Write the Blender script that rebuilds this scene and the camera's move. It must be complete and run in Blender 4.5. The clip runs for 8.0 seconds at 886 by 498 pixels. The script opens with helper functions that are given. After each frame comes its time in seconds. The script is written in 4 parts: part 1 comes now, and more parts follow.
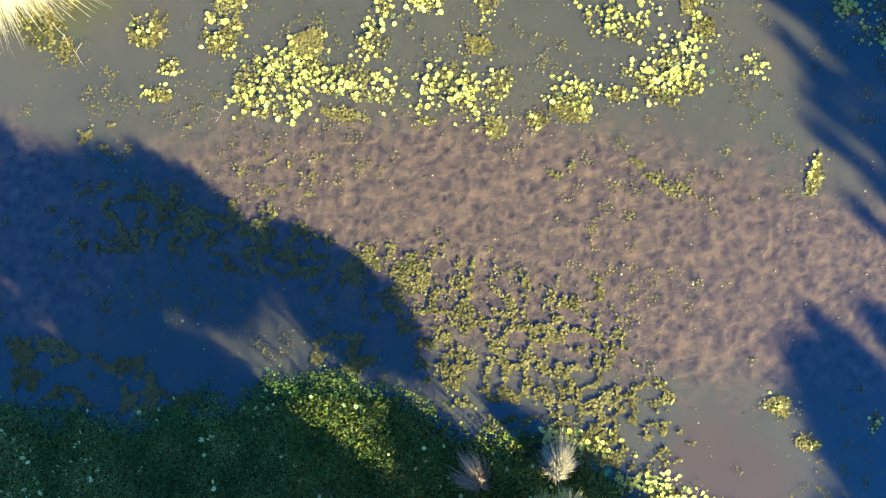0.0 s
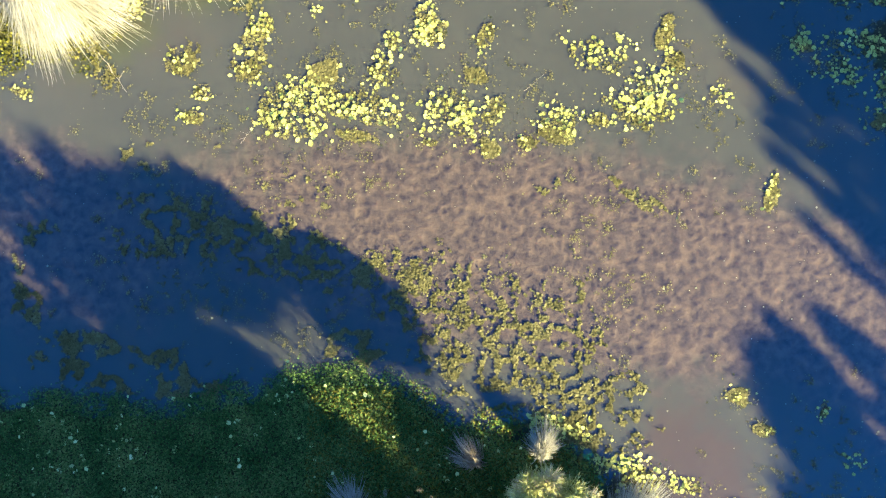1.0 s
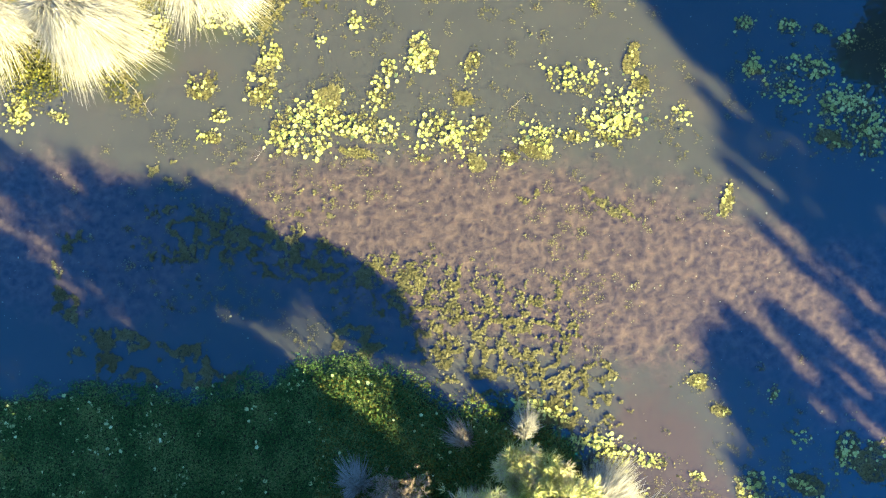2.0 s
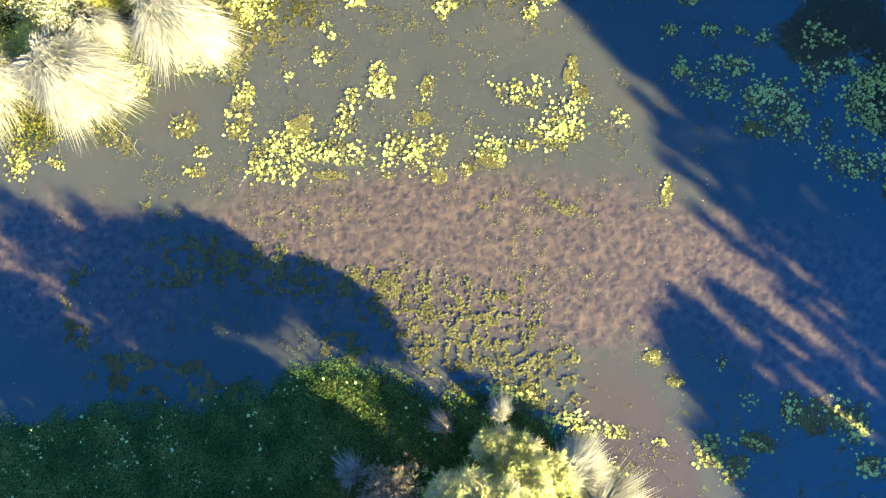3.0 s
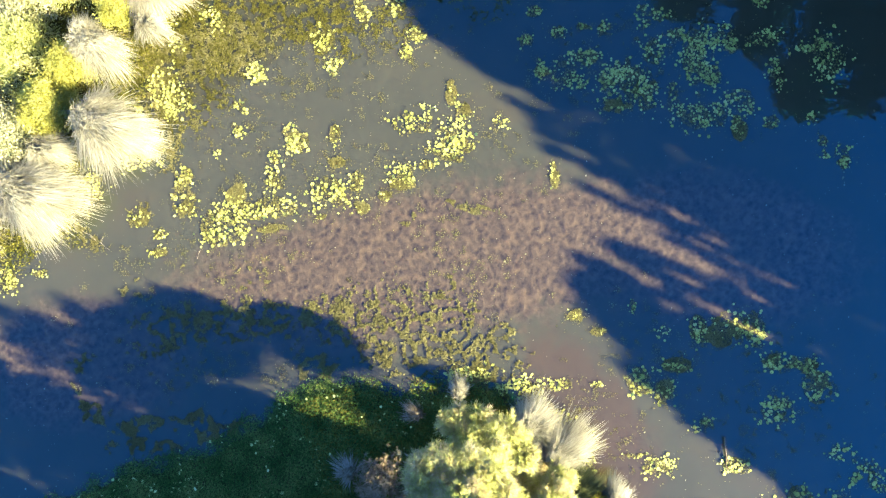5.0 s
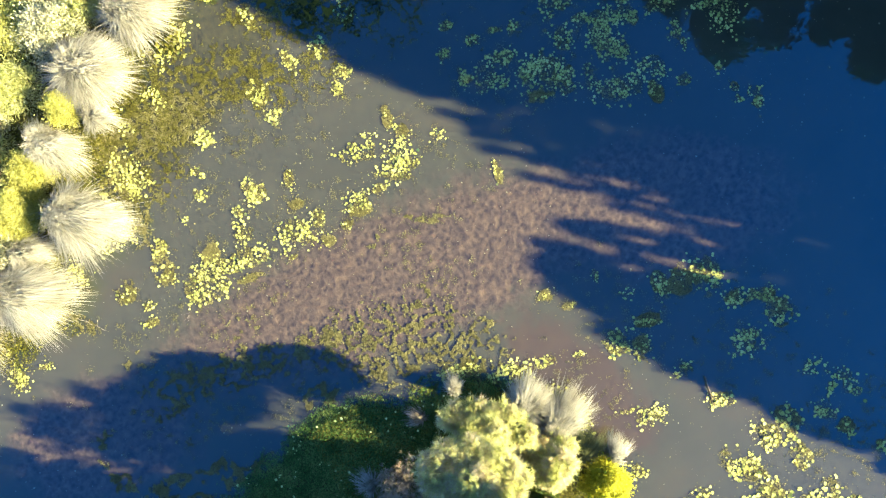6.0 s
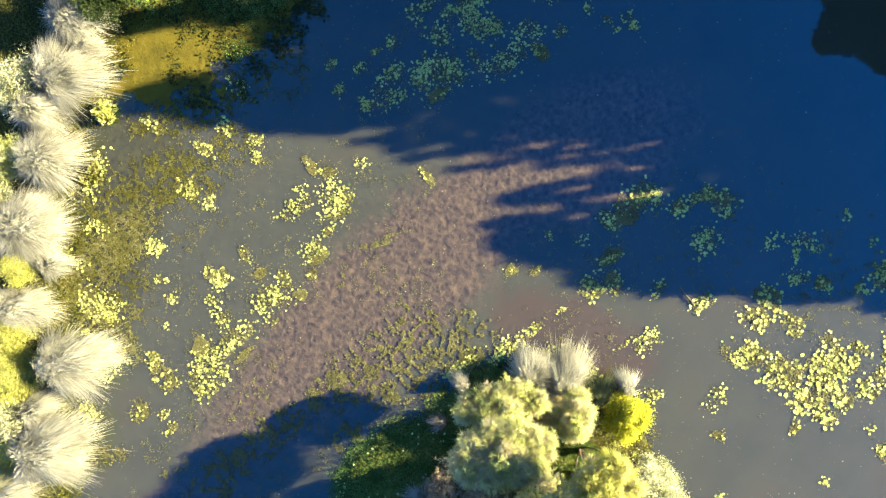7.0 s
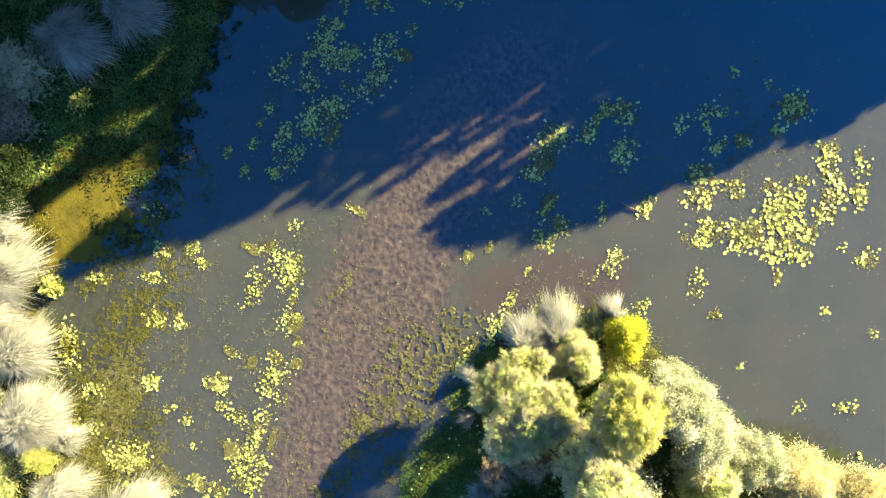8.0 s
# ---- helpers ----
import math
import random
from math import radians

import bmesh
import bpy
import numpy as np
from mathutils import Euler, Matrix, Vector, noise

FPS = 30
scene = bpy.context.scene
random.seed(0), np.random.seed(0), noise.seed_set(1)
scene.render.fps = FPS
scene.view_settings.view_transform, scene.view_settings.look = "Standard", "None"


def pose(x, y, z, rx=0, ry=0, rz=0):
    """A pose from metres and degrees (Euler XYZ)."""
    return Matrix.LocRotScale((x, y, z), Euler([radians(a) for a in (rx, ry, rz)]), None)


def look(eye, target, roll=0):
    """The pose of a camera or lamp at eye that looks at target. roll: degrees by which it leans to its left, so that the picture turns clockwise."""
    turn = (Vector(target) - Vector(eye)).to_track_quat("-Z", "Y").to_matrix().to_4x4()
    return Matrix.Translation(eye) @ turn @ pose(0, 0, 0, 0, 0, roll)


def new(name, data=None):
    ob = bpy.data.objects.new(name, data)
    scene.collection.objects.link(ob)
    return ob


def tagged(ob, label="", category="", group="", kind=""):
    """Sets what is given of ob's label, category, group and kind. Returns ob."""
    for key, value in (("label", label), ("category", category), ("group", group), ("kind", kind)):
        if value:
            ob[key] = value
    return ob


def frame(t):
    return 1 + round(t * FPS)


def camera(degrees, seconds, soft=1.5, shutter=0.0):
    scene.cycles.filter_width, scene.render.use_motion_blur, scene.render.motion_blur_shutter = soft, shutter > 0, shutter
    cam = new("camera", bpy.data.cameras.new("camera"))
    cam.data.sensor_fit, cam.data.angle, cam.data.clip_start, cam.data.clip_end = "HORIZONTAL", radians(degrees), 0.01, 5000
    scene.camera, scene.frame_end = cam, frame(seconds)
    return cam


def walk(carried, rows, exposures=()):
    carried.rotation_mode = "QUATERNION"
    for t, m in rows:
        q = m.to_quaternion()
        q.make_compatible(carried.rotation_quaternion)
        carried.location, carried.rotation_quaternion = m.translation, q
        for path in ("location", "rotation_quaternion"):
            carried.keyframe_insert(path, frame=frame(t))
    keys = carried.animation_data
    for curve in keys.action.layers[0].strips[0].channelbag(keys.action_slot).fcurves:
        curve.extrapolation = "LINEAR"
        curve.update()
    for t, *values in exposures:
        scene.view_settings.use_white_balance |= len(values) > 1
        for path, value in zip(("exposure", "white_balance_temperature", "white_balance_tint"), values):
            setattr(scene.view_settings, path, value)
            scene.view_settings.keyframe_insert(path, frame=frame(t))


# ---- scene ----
cam = camera(70.0, 8.0, soft=1.25)
PATH = [
    (0.0, pose(0.451, -0.530, 12.686, 2.271, 2.164, 0.705)),
    (0.5, pose(0.515, -0.456, 13.437, 2.290, 2.227, 0.891)),
    (1.0, pose(0.559, -0.438, 14.347, 2.288, 2.338, 1.093)),
    (1.5, pose(0.601, -0.417, 15.253, 2.235, 2.345, 1.257)),
    (3.0, pose(1.661, -0.230, 17.757, 1.788, 2.353, -4.040)),
    (3.5, pose(2.165, -0.184, 18.469, 1.533, 2.341, -7.246)),
    (4.0, pose(2.697, -0.195, 19.188, 1.308, 2.297, -10.517)),
    (4.5, pose(3.244, -0.221, 19.942, 1.108, 2.300, -13.935)),
    (4.7, pose(3.464, -0.227, 20.227, 1.043, 2.316, -15.300)),
    (5.8, pose(4.741, -0.300, 21.803, 0.394, 2.174, -26.805)),
    (6.0, pose(4.985, -0.369, 22.042, 0.274, 2.219, -30.192)),
    (6.5, pose(5.661, -0.646, 22.587, -0.146, 2.189, -40.734)),
    (7.0, pose(6.308, -1.116, 23.094, -0.593, 2.119, -51.225)),
    (7.5, pose(6.897, -1.790, 23.581, -1.037, 1.962, -63.034)),
    (8.0, pose(7.382, -2.570, 24.048, -1.502, 1.668, -76.631)),
]
walk(cam, PATH, [(0.0, 3.70, 5350, 2), (1.5, 3.92, 5350, 2), (4.5, 3.96, 5350, 2), (6.5, 3.74, 5350, 2), (8.0, 3.62, 5350, 2)])

# ---- light ----
SUN_AZ = (0.743, -0.669)          # towards the sun, on the ground plan
SUN_EL = radians(17.0)
world = bpy.data.worlds.new("sky")
scene.world = world
world.use_nodes = True
wn = world.node_tree
sky = wn.nodes.new("ShaderNodeTexSky")
sky.sky_type = 'NISHITA'
sky.sun_disc = False
sky.sun_elevation = SUN_EL
sky.sun_rotation = math.atan2(SUN_AZ[0], SUN_AZ[1])
sky.altitude = 500
sky.air_density, sky.dust_density, sky.ozone_density = 1.0, 0.4, 4.2
wn.nodes["Background"].inputs["Strength"].default_value = 0.036
wn.links.new(sky.outputs[0], wn.nodes["Background"].inputs["Color"])
sun_data = bpy.data.lights.new("sun", 'SUN')
sun_data.energy, sun_data.angle, sun_data.color = 5.0, radians(0.55), (1.0, 0.74, 0.32)
sun = new("sun", sun_data)
sun.matrix_world = look((SUN_AZ[0] * 60, SUN_AZ[1] * 60, 60 * math.tan(SUN_EL)), (0, 0, 0))


# ---- materials ----
def nodes_of(name):
    m = bpy.data.materials.new(name)
    m.use_nodes = True
    return m, m.node_tree, m.node_tree.nodes["Principled BSDF"]


def ramp(nt, fac, stops):
    r = nt.nodes.new("ShaderNodeValToRGB")
    while len(r.color_ramp.elements) < len(stops):
        r.color_ramp.elements.new(0.5)
    for e, (p, c) in zip(r.color_ramp.elements, stops):
        e.position, e.color = p, (*c, 1)
    nt.links.new(fac, r.inputs[0])
    return r.outputs[0]


def noise_of(nt, scale, detail=4.0, rough=0.55, coords=None):
    n = nt.nodes.new("ShaderNodeTexNoise")
    n.inputs["Scale"].default_value, n.inputs["Detail"].default_value, n.inputs["Roughness"].default_value = scale, detail, rough
    nt.links.new(coords or position_of(nt), n.inputs["Vector"])
    return n.outputs[0]


def position_of(nt):
    g = nt.nodes.new("ShaderNodeNewGeometry")
    return g.outputs["Position"]


def math_of(nt, op, a, b=None, c=None, clamp=False):
    n = nt.nodes.new("ShaderNodeMath")
    n.operation, n.use_clamp = op, clamp
    for i, v in enumerate((a, b, c)):
        if v is None:
            continue
        if isinstance(v, (int, float)):
            n.inputs[i].default_value = v
        else:
            nt.links.new(v, n.inputs[i])
    return n.outputs[0]


def mix_of(nt, fac, a, b, blend='MIX'):
    n = nt.nodes.new("ShaderNodeMix")
    n.data_type, n.blend_type = 'RGBA', blend
    for i, v in ((0, fac), (6, a), (7, b)):
        if isinstance(v, (int, float)):
            n.inputs[i].default_value = v
        elif isinstance(v, tuple):
            n.inputs[i].default_value = (*v, 1)
        else:
            nt.links.new(v, n.inputs[i])
    return n.outputs[2]


def leaf_material(name, dark, mid, pale, glow=0.3, rough=0.55, patch=1.2, whole=False):
    """Leaves: colour from piece to piece, a larger drift over the plant, and some light let through."""
    m, nt, bsdf = nodes_of(name)
    if whole:
        rnd = nt.nodes.new("ShaderNodeObjectInfo").outputs["Random"]
    else:
        rnd = nt.nodes.new("ShaderNodeNewGeometry").outputs["Random Per Island"]
    drift = noise_of(nt, patch, 3)
    fac = math_of(nt, 'MULTIPLY_ADD', rnd, 0.6, math_of(nt, 'MULTIPLY_ADD', drift, 1.4, -0.5), clamp=True)
    col = ramp(nt, fac, [(0.0, dark), (0.5, mid), (1.0, pale)])
    fine = noise_of(nt, 60, 2)
    col = mix_of(nt, math_of(nt, 'MULTIPLY', fine, 0.35), col, dark)
    nt.links.new(col, bsdf.inputs["Base Color"])
    bsdf.inputs["Roughness"].default_value = rough
    bsdf.inputs["Specular IOR Level"].default_value = 0.05
    tr = nt.nodes.new("ShaderNodeBsdfTranslucent")
    nt.links.new(col, tr.inputs["Color"])
    mx = nt.nodes.new("ShaderNodeMixShader")
    mx.inputs[0].default_value = glow
    nt.links.new(bsdf.outputs[0], mx.inputs[1])
    nt.links.new(tr.outputs[0], mx.inputs[2])
    nt.links.new(mx.outputs[0], nt.nodes["Material Output"].inputs["Surface"])
    return m


def oval_mask(nt, cx, cy, rx, ry, turn, ragged):
    """1 inside an oval on the plan, 0 outside, with a ragged soft rim."""
    mp = nt.nodes.new("ShaderNodeMapping")
    mp.vector_type = 'TEXTURE'
    mp.inputs["Location"].default_value = (cx, cy, 0)
    mp.inputs["Rotation"].default_value = (0, 0, radians(turn))
    mp.inputs["Scale"].default_value = (rx, ry, 1)
    nt.links.new(position_of(nt), mp.inputs["Vector"])
    ln = nt.nodes.new("ShaderNodeVectorMath")
    ln.operation = 'LENGTH'
    nt.links.new(mp.outputs[0], ln.inputs[0])
    d = math_of(nt, 'ADD', ln.outputs["Value"], math_of(nt, 'MULTIPLY_ADD', ragged, 0.9, -0.45))
    s = nt.nodes.new("ShaderNodeMapRange")
    s.interpolation_type = 'SMOOTHSTEP'
    s.inputs["From Min"].default_value, s.inputs["From Max"].default_value = 1.15, 0.7
    nt.links.new(d, s.inputs["Value"])
    return s.outputs[0]


def water_material():
    """Silty pond water with drowned weed showing as brown, quilted tufts, under a gloss tinted blue to deepen the sky's
    reflection.
    """
    m, nt, bsdf = nodes_of("pond_water")
    wide = noise_of(nt, 0.35, 5, 0.6)
    silt = ramp(nt, wide, [(0.3, (0.0340, 0.0348, 0.0252)), (0.55, (0.0405, 0.0405, 0.0290)), (0.75, (0.0445, 0.0395, 0.0262))])
    tufts = noise_of(nt, 4.2, 5, 0.6)
    streaky = noise_of(nt, 1.3, 5, 0.65)
    pits = nt.nodes.new("ShaderNodeTexVoronoi")
    pits.feature = 'SMOOTH_F1'
    pits.inputs["Scale"].default_value, pits.inputs["Smoothness"].default_value = 5.2, 0.5
    bend = nt.nodes.new("ShaderNodeVectorMath")
    bend.operation = 'MULTIPLY_ADD'
    wob = nt.nodes.new("ShaderNodeTexNoise")
    wob.inputs["Scale"].default_value = 2.5
    nt.links.new(position_of(nt), wob.inputs["Vector"])
    nt.links.new(wob.outputs["Color"], bend.inputs[0])
    bend.inputs[1].default_value = (0.35, 0.35, 0.0)
    nt.links.new(position_of(nt), bend.inputs[2])
    nt.links.new(bend.outputs[0], pits.inputs["Vector"])
    quilt = math_of(nt, 'MULTIPLY_ADD', tufts, 0.70, math_of(nt, 'MULTIPLY', pits.outputs["Distance"], 0.25))
    weed = ramp(nt, quilt, [(0.30, (0.024, 0.0188, 0.0150)), (0.46, (0.053, 0.0405, 0.0305)), (0.64, (0.096, 0.070, 0.048))])
    weed = mix_of(nt, math_of(nt, 'MULTIPLY', streaky, 0.45), weed, (0.040, 0.033, 0.029))
    band = math_of(nt, 'MAXIMUM', oval_mask(nt, 2.6, 0.0, 9.5, 2.6, -8, streaky), oval_mask(nt, -9.5, 0.3, 3.6, 2.3, -20, streaky))
    band = math_of(nt, 'MAXIMUM', band, oval_mask(nt, 11.5, -2.4, 4.6, 2.6, -25, streaky))
    mossy = math_of(nt, 'MAXIMUM', oval_mask(nt, -1.0, 9.8, 6.5, 2.0, 18, streaky), oval_mask(nt, 2.1, -15.6, 1.1, 3.0, 14, streaky))
    moss = ramp(nt, tufts, [(0.3, (0.020, 0.019, 0.003)), (0.7, (0.047, 0.043, 0.008))])
    rusty = oval_mask(nt, 6.0, -6.3, 1.5, 3.4, 18, streaky)
    under = mix_of(nt, math_of(nt, 'MULTIPLY', mossy, 0.75), mix_of(nt, band, silt, weed), moss)
    under = mix_of(nt, math_of(nt, 'MULTIPLY', rusty, 0.6), under, (0.046, 0.030, 0.021))
    nt.links.new(under, bsdf.inputs["Base Color"])
    bump = nt.nodes.new("ShaderNodeBump")
    bump.inputs["Distance"].default_value = 0.10
    nt.links.new(math_of(nt, 'MULTIPLY', band, 0.6), bump.inputs["Strength"])
    nt.links.new(quilt, bump.inputs["Height"])
    nt.links.new(bump.outputs[0], bsdf.inputs["Normal"])
    bsdf.inputs["Roughness"].default_value = 0.9
    bsdf.inputs["Specular IOR Level"].default_value = 0.0
    bsdf.subsurface_method = 'BURLEY'
    nt.links.new(math_of(nt, 'MULTIPLY_ADD', band, -0.45, 0.85), bsdf.inputs["Subsurface Weight"])
    bsdf.inputs["Subsurface Radius"].default_value = (1.0, 0.85, 0.7)
    bsdf.inputs["Subsurface Scale"].default_value = 0.26
    # reflection tinted blue and its IOR raised, so shaded water looks bluer
    blue_gloss = nt.nodes.new("ShaderNodeBsdfGlossy")
    blue_gloss.inputs["Color"].default_value = (0.08, 0.54, 1.0, 1)
    blue_gloss.inputs["Roughness"].default_value = 0.02
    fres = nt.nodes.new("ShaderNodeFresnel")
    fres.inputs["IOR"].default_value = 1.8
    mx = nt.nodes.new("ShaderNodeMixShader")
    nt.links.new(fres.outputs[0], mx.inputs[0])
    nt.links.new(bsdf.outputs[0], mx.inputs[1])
    nt.links.new(blue_gloss.outputs[0], mx.inputs[2])
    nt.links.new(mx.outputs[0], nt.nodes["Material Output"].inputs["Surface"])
    return m


def earth_material():
    m, nt, bsdf = nodes_of("bank_earth")
    big, small = noise_of(nt, 0.6, 5, 0.6), noise_of(nt, 9, 5, 0.65)
    col = ramp(nt, big, [(0.3, (0.030, 0.034, 0.014)), (0.55, (0.050, 0.052, 0.020)), (0.75, (0.085, 0.068, 0.034))])
    col = mix_of(nt, math_of(nt, 'MULTIPLY', small, 0.7), col, (0.022, 0.022, 0.012))
    nt.links.new(col, bsdf.inputs["Base Color"])
    bsdf.inputs["Specular IOR Level"].default_value = 0.1
    bsdf.inputs["Roughness"].default_value = 0.95
    bump = nt.nodes.new("ShaderNodeBump")
    bump.inputs["Strength"].default_value, bump.inputs["Distance"].default_value = 0.6, 0.05
    nt.links.new(small, bump.inputs["Height"])
    nt.links.new(bump.outputs[0], bsdf.inputs["Normal"])
    return m


def mat_material():
    m, nt, bsdf = nodes_of("algae_mat")
    big, small = noise_of(nt, 1.1, 5, 0.6), noise_of(nt, 14, 5, 0.65)
    col = ramp(nt, big, [(0.3, (0.050, 0.044, 0.003)), (0.55, (0.105, 0.084, 0.005)), (0.8, (0.085, 0.077, 0.006))])
    col = mix_of(nt, math_of(nt, 'MULTIPLY', small, 0.6), col, (0.03, 0.028, 0.007))
    nt.links.new(col, bsdf.inputs["Base Color"])
    bsdf.inputs["Roughness"].default_value = 0.8
    bsdf.inputs["Specular IOR Level"].default_value = 0.15
    bump = nt.nodes.new("ShaderNodeBump")
    bump.inputs["Strength"].default_value, bump.inputs["Distance"].default_value = 0.5, 0.03
    nt.links.new(small, bump.inputs["Height"])
    nt.links.new(bump.outputs[0], bsdf.inputs["Normal"])
    return m


def wood_material(name, a, b):
    m, nt, bsdf = nodes_of(name)
    n = noise_of(nt, 18, 5, 0.7)
    nt.links.new(ramp(nt, n, [(0.3, a), (0.7, b)]), bsdf.inputs["Base Color"])
    bsdf.inputs["Roughness"].default_value = 0.85
    bump = nt.nodes.new("ShaderNodeBump")
    bump.inputs["Strength"].default_value, bump.inputs["Distance"].default_value = 0.5, 0.01
    nt.links.new(n, bump.inputs["Height"])
    nt.links.new(bump.outputs[0], bsdf.inputs["Normal"])
    return m


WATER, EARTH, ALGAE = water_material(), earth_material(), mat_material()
BARK = wood_material("bark", (0.05, 0.035, 0.025), (0.14, 0.10, 0.075))
GREY_WOOD = wood_material("weathered_wood", (0.16, 0.14, 0.12), (0.36, 0.32, 0.28))
PAD = leaf_material("lily_pad", (0.24, 0.25, 0.065), (0.46, 0.48, 0.14), (0.63, 0.65, 0.26), 0.25, 0.6, 0.8, whole=True)
WEED = leaf_material("pond_weed", (0.062, 0.060, 0.025), (0.125, 0.118, 0.052), (0.20, 0.188, 0.095), 0.3)
PATCH_WEED = leaf_material("raft_weed", (0.07, 0.066, 0.026), (0.14, 0.13, 0.052), (0.24, 0.222, 0.11), 0.3)
DEEP_WEED = leaf_material("bank_weed", (0.026, 0.060, 0.016), (0.085, 0.145, 0.036), (0.24, 0.27, 0.085), 0.3)
PALE_LEAF = leaf_material("pale_leaf", (0.34, 0.4, 0.14), (0.5, 0.56, 0.24), (0.64, 0.68, 0.4), 0.2)
DRIFT = leaf_material("drifting_leaf", (0.11, 0.108, 0.065), (0.19, 0.188, 0.12), (0.28, 0.275, 0.19), 0.2)
STRAW = leaf_material("straw_blade", (0.15, 0.143, 0.125), (0.31, 0.30, 0.275), (0.50, 0.485, 0.45), 0.35)
NEEDLE = leaf_material("feathery_leaf", (0.24, 0.275, 0.08), (0.56, 0.575, 0.26), (0.78, 0.76, 0.54), 0.7)
YELLOW = leaf_material("yellow_leaf", (0.28, 0.285, 0.02), (0.48, 0.48, 0.04), (0.62, 0.62, 0.10), 0.55)
BROWN_WEED = leaf_material("brown_weed", (0.040, 0.039, 0.008), (0.092, 0.088, 0.020), (0.19, 0.18, 0.05), 0.3)
HERB = leaf_material("bank_herb", (0.045, 0.05, 0.008), (0.11, 0.11, 0.02), (0.22, 0.2, 0.05), 0.35)
REED = leaf_material("green_blade", (0.056, 0.068, 0.032), (0.120, 0.136, 0.072), (0.208, 0.224, 0.136), 0.3)
FLOWER = leaf_material("dry_flower", (0.32, 0.28, 0.20), (0.48, 0.43, 0.33), (0.64, 0.60, 0.50), 0.35)
SILVER = leaf_material("silver_leaf", (0.08, 0.105, 0.04), (0.42, 0.42, 0.29), (0.74, 0.72, 0.62), 0.45)
MAT_WEED = leaf_material("mat_leaf", (0.010, 0.015, 0.004), (0.024, 0.030, 0.008), (0.085, 0.085, 0.020), 0.2)
LIME = leaf_material("pale_green_leaf", (0.24, 0.25, 0.06), (0.45, 0.45, 0.13), (0.62, 0.61, 0.28), 0.62)
DRY = leaf_material("dry_leaf", (0.30, 0.26, 0.13), (0.52, 0.46, 0.26), (0.70, 0.64, 0.43), 0.45)
DEAD = leaf_material("dead_twig", (0.112, 0.080, 0.060), (0.256, 0.216, 0.176), (0.416, 0.368, 0.304), 0.2)
DARK_LEAF = leaf_material("tree_leaf", (0.012, 0.02, 0.008), (0.03, 0.045, 0.015), (0.06, 0.075, 0.025), 0.25)


# ---- mesh makers ----
rng = np.random.default_rng(7)


def fresh(x, y):
    """Start the random numbers anew for the thing at this place."""
    global rng
    rng = np.random.default_rng(int(abs(x * 1307 + y * 977) * 10))


def mesh_from(name, verts, faces, material, smooth=False):
    """faces: an (n, k) array of corners, all of k corners."""
    me = bpy.data.meshes.new(name)
    verts, faces = np.asarray(verts, np.float32), np.asarray(faces, np.int32)
    me.vertices.add(len(verts))
    me.vertices.foreach_set("co", verts.ravel())
    n, k = faces.shape
    me.loops.add(n * k)
    me.loops.foreach_set("vertex_index", faces.ravel())
    me.polygons.add(n)
    me.polygons.foreach_set("loop_start", np.arange(0, n * k, k, dtype=np.int32))
    me.polygons.foreach_set("use_smooth", np.full(n, smooth, dtype=bool))
    me.update(calc_edges=True)
    me.validate()
    me.materials.append(material)
    return me


def part(name, me, parent=None, label=""):
    ob = new(name, me)
    if parent is not None:
        ob.parent = parent
    return tagged(ob, label)


def unit(v):
    return v / np.maximum(np.linalg.norm(v, axis=-1, keepdims=True), 1e-9)


def leaf_quads(at, along, size, width=0.6):
    """Pointed four-cornered leaves at points, lying along given ways, with a random roll."""
    n = len(at)
    along = unit(along)
    side = unit(np.cross(along, unit(rng.normal(size=(n, 3)))))
    s = np.broadcast_to(np.asarray(size), (n,))[:, None]
    v = np.stack([at, at + along * s * 0.5 + side * s * width * 0.5, at + along * s, at + along * s * 0.5 - side * s * width * 0.5], 1)
    return v.reshape(-1, 3), np.arange(4 * n).reshape(n, 4)


def flat_leaves(at, size, tilt=0.35, corners=5):
    """Small roundish leaves, nearly level."""
    n = len(at)
    up = unit(np.c_[rng.normal(size=(n, 2)) * tilt, np.ones(n)])
    a = unit(np.cross(up, unit(rng.normal(size=(n, 3)))))
    b = np.cross(up, a)
    s = np.broadcast_to(np.asarray(size), (n,))[:, None]
    ang = np.linspace(0, 2 * np.pi, corners, endpoint=False)
    v = np.stack([at + s * (a * np.cos(k) + b * np.sin(k)) * (0.8 + 0.4 * rng.random((n, 1))) for k in ang], 1)
    return v.reshape(-1, 3), np.arange(corners * n).reshape(n, corners)


def joined(pieces):
    verts, faces, base = [], [], 0
    for v, f in pieces:
        verts.append(v)
        faces.append(f + base)
        base += len(v)
    return np.concatenate(verts), np.concatenate(faces)


def tube(points, radii, sides=6):
    """A tapered stem through points."""
    pts = np.asarray(points, float)
    way = unit(np.gradient(pts, axis=0))
    ref = np.where(np.abs(way[:, 2:]) > 0.9, [[1.0, 0, 0]], [[0, 0, 1.0]])
    a = unit(np.cross(way, ref))
    b = np.cross(way, a)
    ang = np.linspace(0, 2 * np.pi, sides, endpoint=False)
    v = np.stack([pts + np.asarray(radii)[:, None] * (a * np.cos(k) + b * np.sin(k)) for k in ang], 1).reshape(-1, 3)
    f = []
    for i in range(len(pts) - 1):
        for k in range(sides):
            j = (k + 1) % sides
            f.append((i * sides + k, i * sides + j, (i + 1) * sides + j, (i + 1) * sides + k))
    return v, np.array(f)


